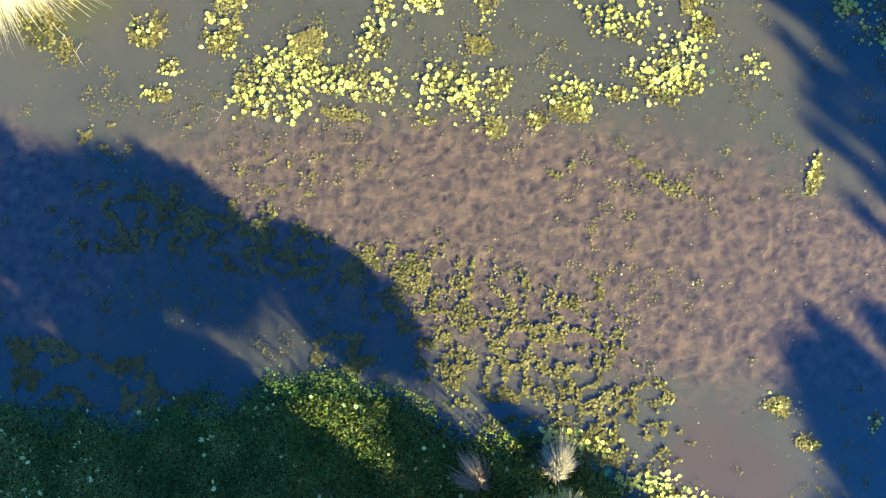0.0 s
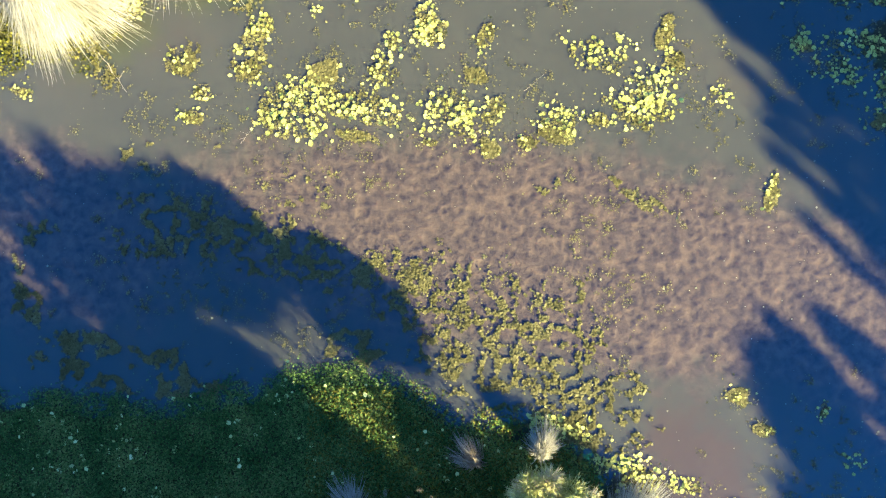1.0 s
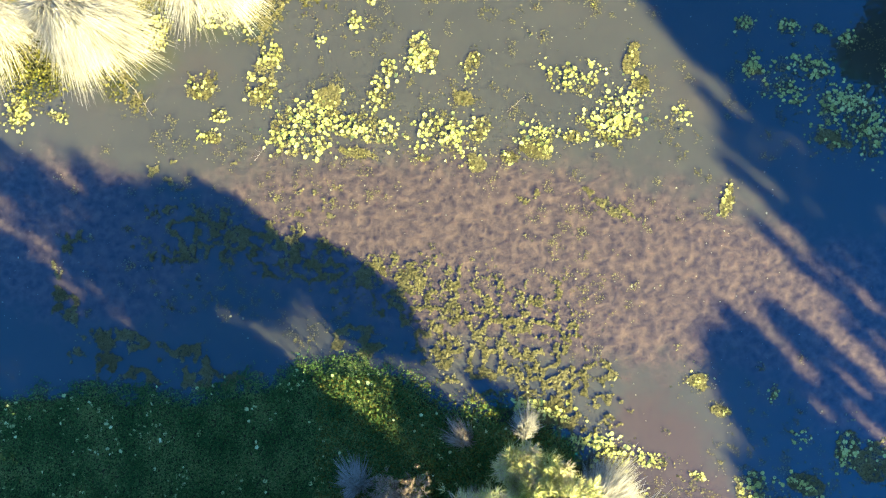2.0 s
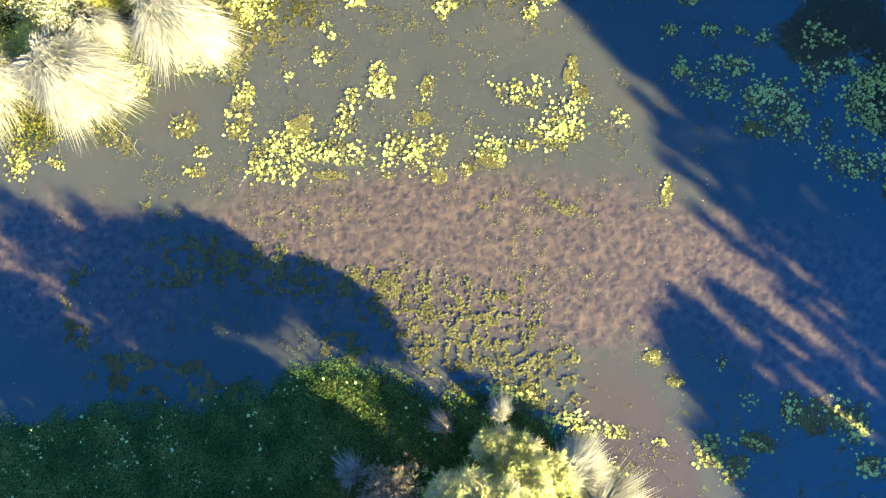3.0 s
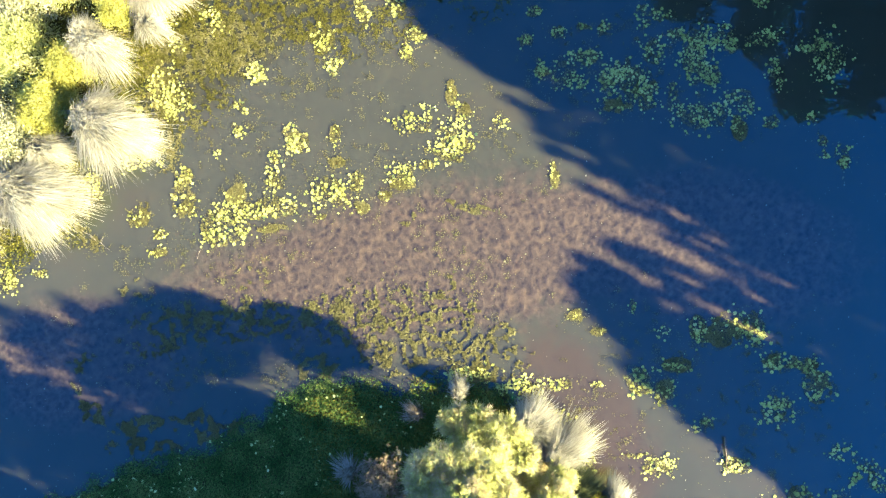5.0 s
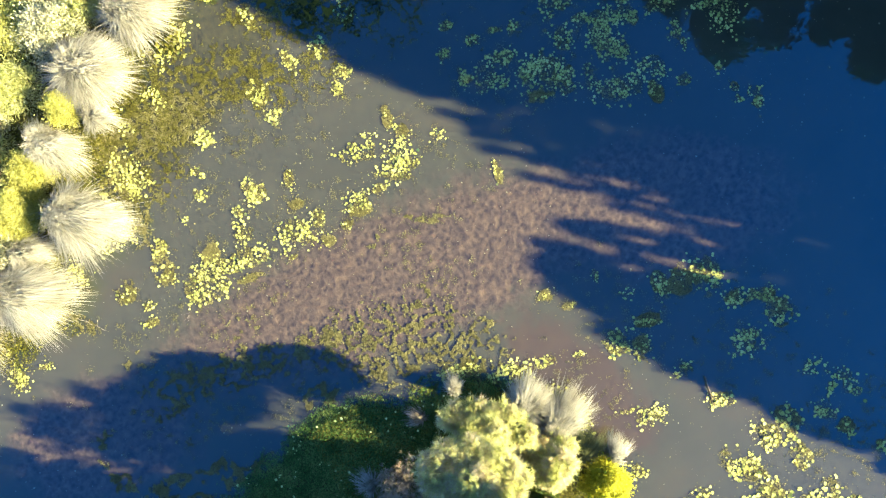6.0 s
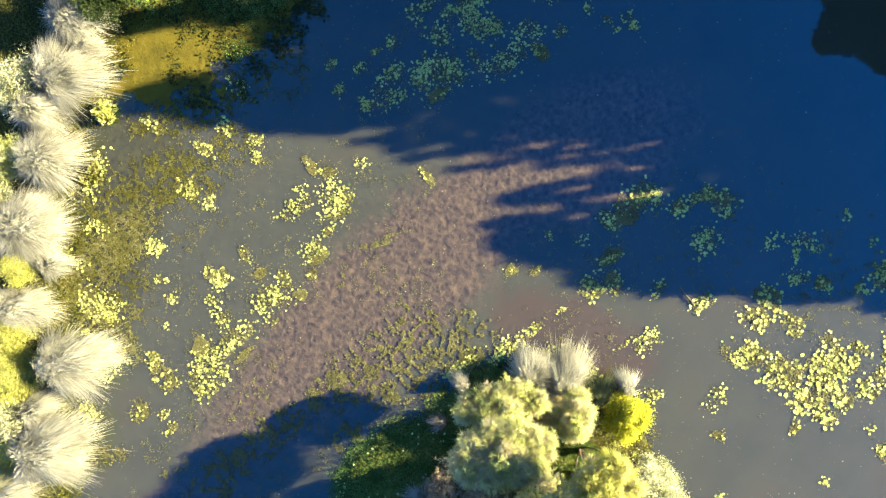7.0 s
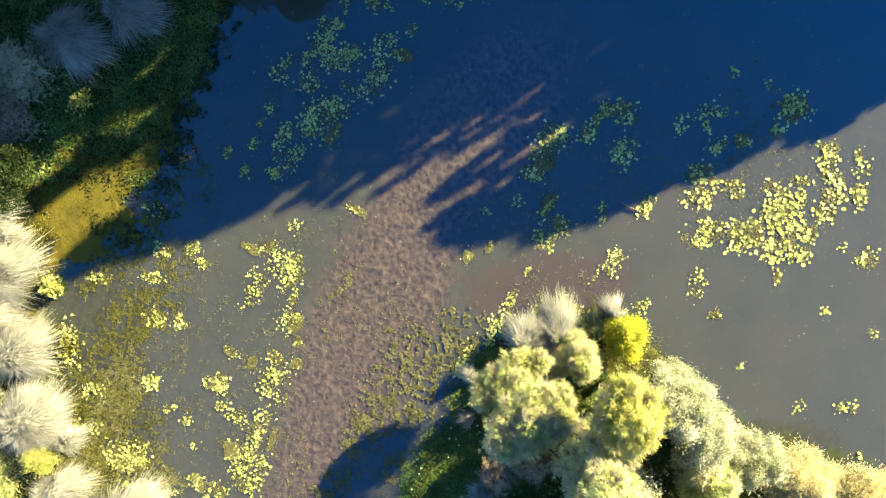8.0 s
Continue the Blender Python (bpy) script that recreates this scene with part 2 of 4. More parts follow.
def smooth_noise(x, y, scale, seed):
    """Fractal value noise on the plan, 0 to 1."""
    total, amp, out = 0.0, 1.0, np.zeros_like(x)
    for o in range(4):
        g = np.random.default_rng(seed + o).random((128, 128))
        u, v = x / scale * 2 ** o + 37.3 * o, y / scale * 2 ** o + 11.7 * o
        i, j = np.floor(u).astype(int), np.floor(v).astype(int)
        fu, fv = u - i, v - j
        fu, fv = fu * fu * (3 - 2 * fu), fv * fv * (3 - 2 * fv)
        i0, j0, i1, j1 = i % 128, j % 128, (i + 1) % 128, (j + 1) % 128
        out += amp * ((g[i0, j0] * (1 - fu) + g[i1, j0] * fu) * (1 - fv) + (g[i0, j1] * (1 - fu) + g[i1, j1] * fu) * fv)
        total += amp
        amp *= 0.5
    return out / total


def outline_distance(x, y, outline):
    """Signed distance to a closed outline on the plan: negative inside."""
    poly = np.array(outline, float)
    best, inside = np.full(x.shape, 1e9), np.zeros(x.shape, bool)
    for (ax, ay), (bx, by) in zip(poly, np.roll(poly, -1, axis=0)):
        dx, dy = bx - ax, by - ay
        t = np.clip(((x - ax) * dx + (y - ay) * dy) / (dx * dx + dy * dy), 0, 1)
        best = np.minimum(best, np.hypot(x - ax - t * dx, y - ay - t * dy))
        inside ^= ((ay > y) != (by > y)) & (x < (bx - ax) * (y - ay) / (by - ay + 1e-12) + ax)
    return np.where(inside, -best, best)


# ---- ground and water ----
SHORE = [(-22, -4.6), (-12, -3.9), (-8.9, -3.5), (-8.1, -3.8), (-6.0, -3.6), (-4.3, -3.2), (-2.7, -2.75), (-1.8, -2.65), (-0.9, -3.2),
         (0.1, -3.7), (1.3, -4.1), (2.4, -4.1), (3.4, -4.6), (4.0, -5.6), (4.5, -6.8), (5.1, -8.0), (5.5, -9.2), (5.0, -10.6),
         (4.1, -12.3), (2.2, -14.6), (1.6, -17.4), (1.3, -20), (0.5, -24), (6, -31), (16, -31), (21.5, -25), (22.8, -18),
         (22.6, -8), (22.3, 1), (19.8, 5.8), (16.8, 8.4), (14.4, 10.4), (11.4, 12.4), (8.5, 13.1), (5, 13.6), (2.2, 13.0), (-0.3, 12.0), (-3.9, 10.4),
         (-5.4, 8.1), (-6.2, 6.9), (-7.8, 6.4), (-8.7, 4.7), (-10.9, 4.4), (-15, 6), (-22, 6)]


def ground_height(x, y):
    d = outline_distance(x, y, SHORE) + (smooth_noise(x, y, 0.9, 3) - 0.5) * 0.5
    rise = 0.05 + 0.035 * np.clip(d, 0, 10) + 0.10 * (smooth_noise(x, y, 2.2, 9) - 0.5) * np.clip(d, 0, 1)
    return np.where(d > 0.25, rise, np.where(d > -0.6, 0.05 + (d - 0.25) * 0.6, -0.46))


def build_ground():
    near = np.arange(-26, 34.01, 0.25)
    far = np.array([60, 100, 180, 320, 600, 1100, 2000.0])
    gx = np.concatenate([-far[::-1], [-40, -32], near, [40, 48], far])
    gy = np.concatenate([-far[::-1], [-48, -40], np.arange(-34, 24.01, 0.25), [30, 40], far])
    X, Y = np.meshgrid(gx, gy, indexing='ij')
    Z = ground_height(X.ravel(), Y.ravel())
    nx, ny = len(gx), len(gy)
    i, j = np.meshgrid(np.arange(nx - 1), np.arange(ny - 1), indexing='ij')
    a = (i * ny + j).ravel()
    me = mesh_from("ground", np.c_[X.ravel(), Y.ravel(), Z], np.c_[a, a + ny, a + ny + 1, a + 1], EARTH, True)
    tagged(new("ground", me), "dark earthy pond bank and bed with low growth", "ground", kind="structure")


def build_water():
    gx, gy = np.linspace(-24, 26, 51), np.linspace(-33, 18, 52)
    X, Y = np.meshgrid(gx, gy, indexing='ij')
    i, j = np.meshgrid(np.arange(50), np.arange(51), indexing='ij')
    a = (i * 52 + j).ravel()
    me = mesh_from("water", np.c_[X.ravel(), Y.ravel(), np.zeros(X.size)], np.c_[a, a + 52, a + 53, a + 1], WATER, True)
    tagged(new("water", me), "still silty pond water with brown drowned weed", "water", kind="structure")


build_ground()
build_water()


# ---- bank growth ----
def scatter(box, n, keep):
    """Random points of a box on the plan that keep() accepts."""
    x, y = rng.uniform(box[0], box[1], n), rng.uniform(box[2], box[3], n)
    k = keep(x, y)
    return x[k], y[k]


def bank_cover(name, label, box, n, size, material, low, high, patchy=0.0):
    """Small leaves that cover the bank between two distances from the shore."""
    def keep(x, y):
        d = outline_distance(x, y, SHORE) + (smooth_noise(x, y, 0.7, 21) - 0.5) * 1.2 + rng.normal(size=len(x)) * 0.16
        return (d > low) & (d < high) & (smooth_noise(x, y, 0.5, 5) + 0.4 * rng.random(len(x)) > patchy)
    x, y = scatter(box, n, keep)
    z = np.maximum(ground_height(x, y), 0.0) + rng.random(len(x)) ** 2 * 0.12 + 0.012
    v, f = flat_leaves(np.c_[x, y, z], size * rng.uniform(0.6, 1.3, len(x)), 0.35)
    return tagged(new(name, mesh_from(name, v, f, material)), label, "plants", kind="stuff")


bank_cover("bank_weed", "dark green carpet of tiny creeping leaves on the boggy bank", (-14, 3.5, -11, -2.2), 330000, 0.019, DEEP_WEED, -0.05, 9, 0.30)
bank_cover("bank_broadleaf", "pale roundish leaves dotted over the dark green bank", (-14, 2.5, -11, -2.4), 4200, 0.045, PALE_LEAF, -0.1, 9, 0.84)
bank_cover("bank_herbs", "yellow-green low herbs on the sunny bank", (-14, 5.5, 3, 20), 160000, 0.026, HERB, -0.3, 5, 0.30)
bank_cover("shade_weed", "dark green herbs under the shaded bank", (5.5, 17, 7, 20), 60000, 0.040, DEEP_WEED, -0.2, 5, 0.35)
bank_cover("point_herbs", "low olive herbs below the bushes", (-3, 8, -26, -3), 170000, 0.022, HERB, -0.15, 5, 0.30)


def weed_field(name, label, ovals, scale, seed, density, size, material, cut=0.5, rise=0.03, grit=0.16):
    """Lacy rafts of small floating leaves inside ragged ovals (x, y, half-lengths, turn, fullness)."""
    pieces = []
    for cx, cy, rx, ry, turn, full in ovals:
        n = int(density * rx * ry * 4)
        u, v = rng.uniform(-1.3, 1.3, n), rng.uniform(-1.3, 1.3, n)
        c, s = math.cos(radians(turn)), math.sin(radians(turn))
        x, y = cx + u * rx * c - v * ry * s, cy + u * rx * s + v * ry * c
        r2 = u * u + v * v
        lace = 1 - np.abs(2 * smooth_noise(x, y, scale, seed) - 1) * 2.2
        lace = lace * 0.55 + 0.75 * smooth_noise(x, y, scale * 0.3, seed + 7)
        k = lace + grit * rng.random(n) > cut + 0.35 * (1 - full) + 0.4 * np.clip(r2 - 0.5, 0, 2)
        x, y = x[k], y[k]
        z = 0.008 + rng.random(len(x)) ** 1.5 * rise * (0.5 + full)
        pieces.append(flat_leaves(np.c_[x, y, z], size * rng.uniform(0.5, 1.4, len(x)), 0.2, 5))
    v, f = joined(pieces)
    return tagged(new(name, mesh_from(name, v, f, material)), label, "water plants", kind="stuff")


weed_field("floating_weed", "lacy olive raft of small floating water weed", [
    (0.8, -1.4, 3.06, 1.25, -11, 0.75), (2.0, -2.8, 2.61, 0.91, -9, 0.80), (-4.6, 0.2, 2.95, 0.79, -17, 0.85), (3.3, -3.8, 1.47, 0.68, 1, 0.80),
    (0.2, -2.4, 1.47, 0.68, -29, 0.70), (-3.5, 0.2, 1.25, 0.68, -14, 0.85), (-6.6, 0.4, 1.25, 0.68, 11, 0.85), (3.1, -2.9, 0.62, 1.36, 1, 0.70)],
    0.36, 40, 5200, 0.023, WEED, 0.80, 0.022)
weed_field("floating_weed", "thin scattered olive water weed on open water", [
    (-1.1, -0.5, 0.85, 0.57, 1, 1.00), (-2.1, -2.1, 0.68, 0.45, -19, 0.60), (-6.9, 2.1, 0.68, 0.34, -19, 0.60), (-5.2, 2.2, 0.57, 0.28, 1, 0.50),
    (-3.6, 1.4, 1.25, 0.45, -14, 0.40), (4.6, 1.2, 1.47, 0.20, -37, 0.50), (-8.4, -2.4, 1.2, 0.5, 1, 0.85), (-6.5, -3.0, 2.49, 0.45, -4, 0.75), (-9.6, -0.6, 0.5, 1.3, -5, 0.8),
    (-2.1, -2.1, 0.91, 0.45, 1, 0.70), (-7.3, -2.7, 1.70, 0.45, 1, 0.85), (3.2, -1.1, 0.45, 0.79, 31, 0.60), (2.0, -4.0, 0.68, 0.45, 1, 0.70),
    (7.3, 1.5, 0.14, 0.34, 1, 0.90), (2.5, 1.6, 0.68, 0.23, 1, 0.30), (4.2, -2.8, 0.68, 0.34, 21, 0.50)],
    0.7, 60, 3600, 0.024, WEED, 0.75, 0.010)
weed_field("floating_weed", "yellow-olive matted water weed beside the tussock bank", [
    (-2.0, 9.6, 1.61, 2.58, -77, 0.80), (-4.4, 10.2, 1.29, 1.72, -77, 1.00), (1.3, 8.9, 1.72, 1.07, -47, 0.80), (3.0, 10.2, 1.93, 0.64, -42, 0.70),
    (4.8, 9.5, 1.50, 0.86, -42, 0.60), (6.7, 8.1, 1.29, 1.07, -47, 0.35), (3.8, 7.9, 0.86, 0.86, -77, 0.40), (-3.6, 7.6, 1.07, 1.93, -77, 0.50)],
    0.30, 80, 5200, 0.020, BROWN_WEED, 1.02, 0.010, 0.6)
weed_field("floating_weed", "yellow-olive matted water weed beside the tussock bank", [
    (-2.1, 9.0, 2.32, 0.89, -4, 0.80), (-4.3, 9.2, 0.71, 1.42, -14, 1.00), (-4.6, 6.6, 0.53, 1.07, -14, 0.60), (-8.2, 4.4, 0.23, 0.79, 31, 0.80),
    (-6.2, 4.5, 0.45, 0.45, 1, 0.50), (-4.6, 4.5, 0.45, 0.57, 1, 0.50)],
    0.30, 90, 4600, 0.020, PATCH_WEED, 0.98, 0.008, 0.6)


def specks():
    """Single small leaves and bits afloat all over the pond."""
    def keep(x, y):
        return (outline_distance(x, y, SHORE) < -0.1) & (smooth_noise(x, y, 2.0, 70) + 0.25 * rng.random(len(x)) > 0.60)
    x, y = scatter((-14, 22, -20, 13), 6500, keep)
    v, f = flat_leaves(np.c_[x, y, np.full(len(x), 0.008)], 0.017 * rng.uniform(0.3, 1.0, len(x)) ** 1.6 * rng.choice([1, 1, 1, 1, 1, 2.0], len(x)), 0.15, 6)
    tagged(new("floating_leaves", mesh_from("floating_leaves", v, f, DRIFT)), "single pale leaves adrift on the pond", "leaves", kind="stuff")


specks()


def crumbs(name, label, ovals, each):
    """Thumb-sized floating tangles of weed, scattered in ovals (x, y, half-lengths)."""
    pieces = []
    for cx, cy, rx, ry in ovals:
        n = int(each * rx * ry)
        ax, ay = cx + rng.normal(size=n) * rx * 0.55, cy + rng.normal(size=n) * ry * 0.55
        for x, y in zip(ax, ay):
            m = int(2 + rng.random() ** 2.5 * 26)
            s = 0.02 + 0.012 * math.sqrt(m)
            at = np.c_[x + rng.normal(size=m) * s, y + rng.normal(size=m) * s, 0.006 + rng.random(m) * 0.02]
            pieces.append(flat_leaves(at, 0.017 * rng.uniform(0.5, 1.5, m), 0.16, 4))
    v, f = joined(pieces)
    tagged(new(name, mesh_from(name, v, f, WEED)), label, "water plants", kind="stuff")


crumbs("weed_tangles", "little olive weed tangles dotted over the open water", [
    (-6.2, 3.2, 2.3, 1.2), (0.7, 3.3, 2.8, 1.2), (-3.3, 1.7, 3.4, 0.6), (5.5, 3.6, 2.0, 1.0), (3.8, -1.0, 1.5, 1.6), (8.0, -5.0, 2.0, 2.0), (-1.5, 6.3, 3.0, 1.5),
    (-6.0, -1.0, 3.0, 1.4), (10.5, 4.5, 3.0, 2.0), (11.5, -7.5, 2.5, 2.0), (13.0, -12.0, 3.0, 2.5), (3.5, 7.5, 2.5, 1.5), (4.0, 1.2, 2.4, 1.0), (6.5, -7.0, 1.2, 2.0), (-2.0, 4.2, 3.0, 1.2), (-6.0, 0.8, 2.6, 1.0), (1.0, 7.6, 4.5, 1.4), (-1.0, -1.5, 3.0, 1.6)], 24)

MAT_RIM = [(1.7, 12.9), (3.7, 13.7), (5.9, 13.6), (8.2, 13.4), (11.1, 13.2), (15.0, 13.4), (15.0, 9.0), (13.0, 8.3), (11.2, 8.5), (9.4, 8.9), (8.0, 9.0), (5.8, 9.4), (4.0, 10.3), (2.4, 11.5)]


def algae_mat():
    """A thin floating mat with a ragged rim and a sprinkling of leaves."""
    g = np.arange(0, 15.01, 0.05)
    h = np.arange(7.5, 14.01, 0.05)
    X, Y = np.meshgrid(g, h, indexing='ij')
    d = outline_distance(X, Y, MAT_RIM) + (smooth_noise(X, Y, 0.8, 31) - 0.5) * 2.6 + (smooth_noise(X, Y, 0.15, 37) - 0.5) * 1.3
    ok = d < 0
    Z = 0.006 + np.clip(-d, 0, 0.4) * 0.05 + smooth_noise(X, Y, 0.3, 33) * 0.02
    ny = len(h)
    i, j = np.meshgrid(np.arange(len(g) - 1), np.arange(ny - 1), indexing='ij')
    k = ok[:-1, :-1] & ok[1:, :-1] & ok[:-1, 1:] & ok[1:, 1:]
    a = (i * ny + j)[k]
    top = np.c_[X.ravel(), Y.ravel(), Z.ravel()]
    f = np.c_[a, a + ny, a + ny + 1, a + 1]
    used, f = np.unique(f, return_inverse=True)
    mat = new("algae_mat", mesh_from("algae_mat", top[used], f.reshape(-1, 4), ALGAE, True))
    tagged(mat, "thin yellow-olive algae mat afloat beside the bank", "algae mat")

    def keep(x, y):
        d = outline_distance(x, y, MAT_RIM)
        return d + (smooth_noise(x, y, 0.5, 35) - 0.5) * 2.6 + 1.3 * rng.random(len(x)) < 0.75
    x, y = scatter((0, 15.5, 7.3, 14), 120000, keep)
    # leaves thicken towards the shaded end, to darken the mat further there
    k = smooth_noise(x, y, 1.1, 39) + 0.085 * (x - 7.5) + 0.3 * rng.random(len(x)) > 0.52
    x, y = x[k], y[k]
    v, f = flat_leaves(np.c_[x, y, 0.022 + rng.random(len(x)) ** 3 * 0.09], 0.018 * rng.uniform(0.4, 1.5, len(x)) * rng.choice([1, 1, 1, 2.2], len(x)), 0.3)
    tagged(new("mat_weed", mesh_from("mat_weed", v, f, MAT_WEED)), "small dark green weed leaves strewn over the algae mat", "water plants", kind="stuff")


algae_mat()


def mat_carpet():
    """Dark green creeping weed over the inner end of the mat, added to deepen its shade."""
    def keep(x, y):
        d = outline_distance(x, y, MAT_RIM) + (smooth_noise(x, y, 0.6, 43) - 0.5) * 1.6
        return (d < 0.25) & (0.16 * (x - 8.0) + 0.25 * (y - 10.5) * (x > 7) + smooth_noise(x, y, 0.9, 45) + 0.4 * rng.random(len(x)) > 0.78)
    x, y = scatter((4, 15.5, 7.3, 14.2), 150000, keep)
    v, f = flat_leaves(np.c_[x, y, 0.03 + rng.random(len(x)) ** 2 * 0.05], 0.022 * rng.uniform(0.5, 1.3, len(x)), 0.3)
    tagged(new("mat_carpet", mesh_from("mat_carpet", v, f, DEEP_WEED)), "dark green creeping weed added to deepen the mat's shade", "water plants", kind="stuff")


mat_carpet()


# ---- lily pads ----
def pad_mesh(k):
    """A round notched leaf, dished, with a wavy turned-up rim."""
    r = np.random.default_rng(200 + k)
    n = 15
    ang = np.linspace(0.18, 2 * np.pi - 0.18, n)
    rad = 1 + 0.06 * np.sin(ang * 2 + r.random() * 6) + 0.04 * np.sin(ang * 3 + r.random() * 6) + r.normal(0, 0.03, n)
    lift = 0.05 + 0.05 * np.sin(ang * 3 + r.random() * 6) + r.random() * 0.05
    ring = np.c_[np.cos(ang) * rad, np.sin(ang) * rad, lift]
    verts = np.vstack([[0.1, 0, 0.0], ring])
    return mesh_from("lily_pad", verts, np.array([(0, i, i + 1) for i in range(1, n)]), PAD)


PADS = [pad_mesh(k) for k in range(8)]


def lily_patch(x, y, rx, ry, turn, pads, weed, size, rise):
    """A patch of lily pads on stalks, with a tangle of small weed between them."""
    fresh(x, y)
    kind = "dense raft" if pads >= 40 else "loose cluster" if pads >= 14 else "few"
    say = {"dense raft": "dense raft of pale yellow-green lily pads", "loose cluster": "loose cluster of pale lily pads on the pond",
           "few": "a few small pale lily pads afloat"}[kind]
    if weed > 90 and pads < 15:
        say = "tangled olive water weed with a few lily pads"
    thing = new("lily_patch")
    thing.location = (x, y, 0)
    thing.rotation_euler = (0, 0, radians(turn))
    tagged(thing, say, "lily pads", "lily pad patches on the pond")
    seed = smooth_noise(np.array([x * 3.1]), np.array([y * 2.7]), 1.0, 4)[0]
    spots = []
    blobs = [(rng.uniform(-0.75, 0.75), rng.uniform(-0.75, 0.75), rng.uniform(0.25, 0.5)) for _ in range(3 + int(4 * seed))]
    tries = 0
    while len(spots) < pads * 1.9 and tries < pads * 40:
        tries += 1
        if rng.random() < 0.6:
            bx, by, br = blobs[rng.integers(len(blobs))]
            u, v = bx + rng.normal() * br * 0.6, by + rng.normal() * br * 0.6
        else:
            u, v = rng.uniform(-1, 1, 2)
        if rng.random() < 0.28:
            u, v = u * 1.6, v * 1.6
        if u * u + v * v > 2.6:
            continue
        r = size * 0.46 * min(1.6, max(0.35, math.exp(rng.normal() * 0.42)))
        px_, py_ = u * rx, v * ry
        if any((px_ - a) ** 2 + (py_ - b) ** 2 < (0.55 * (r + c)) ** 2 for a, b, c, _ in spots) and tries < pads * 25:
            continue
        spots.append((px_, py_, r, 0.010 + 0.6 * rise * rng.random() ** 1.3 * max(0.2, 1.25 - u * u - v * v)))
    pieces = []
    if weed:
        n = weed * 8 + pads * 4
        a, q = rng.uniform(0, 2 * np.pi, n), np.sqrt(rng.random(n))
        wx, wy = np.cos(a) * q * rx * 1.05, np.sin(a) * q * ry * 1.05
        k = smooth_noise(wx + x, wy + y, 0.35, 50) + 0.2 * rng.random(n) > 0.44 + 0.22 * q * q
        wx, wy = wx[k], wy[k]
        pieces.append(flat_leaves(np.c_[wx, wy, 0.006 + rng.random(len(wx)) * rise * 0.25], 0.026 * rng.uniform(0.5, 1.3, len(wx)), 0.2, 4))
    m = 6 + pads // 2 + weed // 4
    a, q = rng.uniform(0, 2 * np.pi, m), 0.8 + rng.random(m) ** 2 * 1.0
    pieces.append(flat_leaves(np.c_[np.cos(a) * q * (rx + 0.1), np.sin(a) * q * (ry + 0.1), 0.006 + rng.random(m) * 0.01], 0.022 * rng.uniform(0.4, 1.4, m), 0.3, 4))
    if spots:
        sp = np.array(spots)
        foot = np.c_[sp[:, :2] + rng.normal(size=(len(sp), 2)) * 0.02, np.full(len(sp), -0.05)]
        head = np.c_[sp[:, :2], sp[:, 3] + 0.004]
        w = np.array([0.006, 0.004, 0])
        pieces.append((np.stack([foot - w, foot + w, head + w, head - w], 1).reshape(-1, 3), np.arange(4 * len(sp)).reshape(-1, 4)))
    v, f = joined(pieces)
    tagged(part("stalks_and_weed", mesh_from("stalks_and_weed", v, f, PATCH_WEED), thing, "olive stalks and small weed leaves"), kind="stuff")
    for px_, py_, r, z in spots:
        ob = part("lily_pad", PADS[rng.integers(len(PADS))], thing)
        ob.matrix_basis = Matrix.LocRotScale((px_, py_, z), Euler((rng.normal() * 0.12, rng.normal() * 0.12, rng.uniform(0, 6.28))), (r, r * rng.uniform(0.84, 1.0), r))


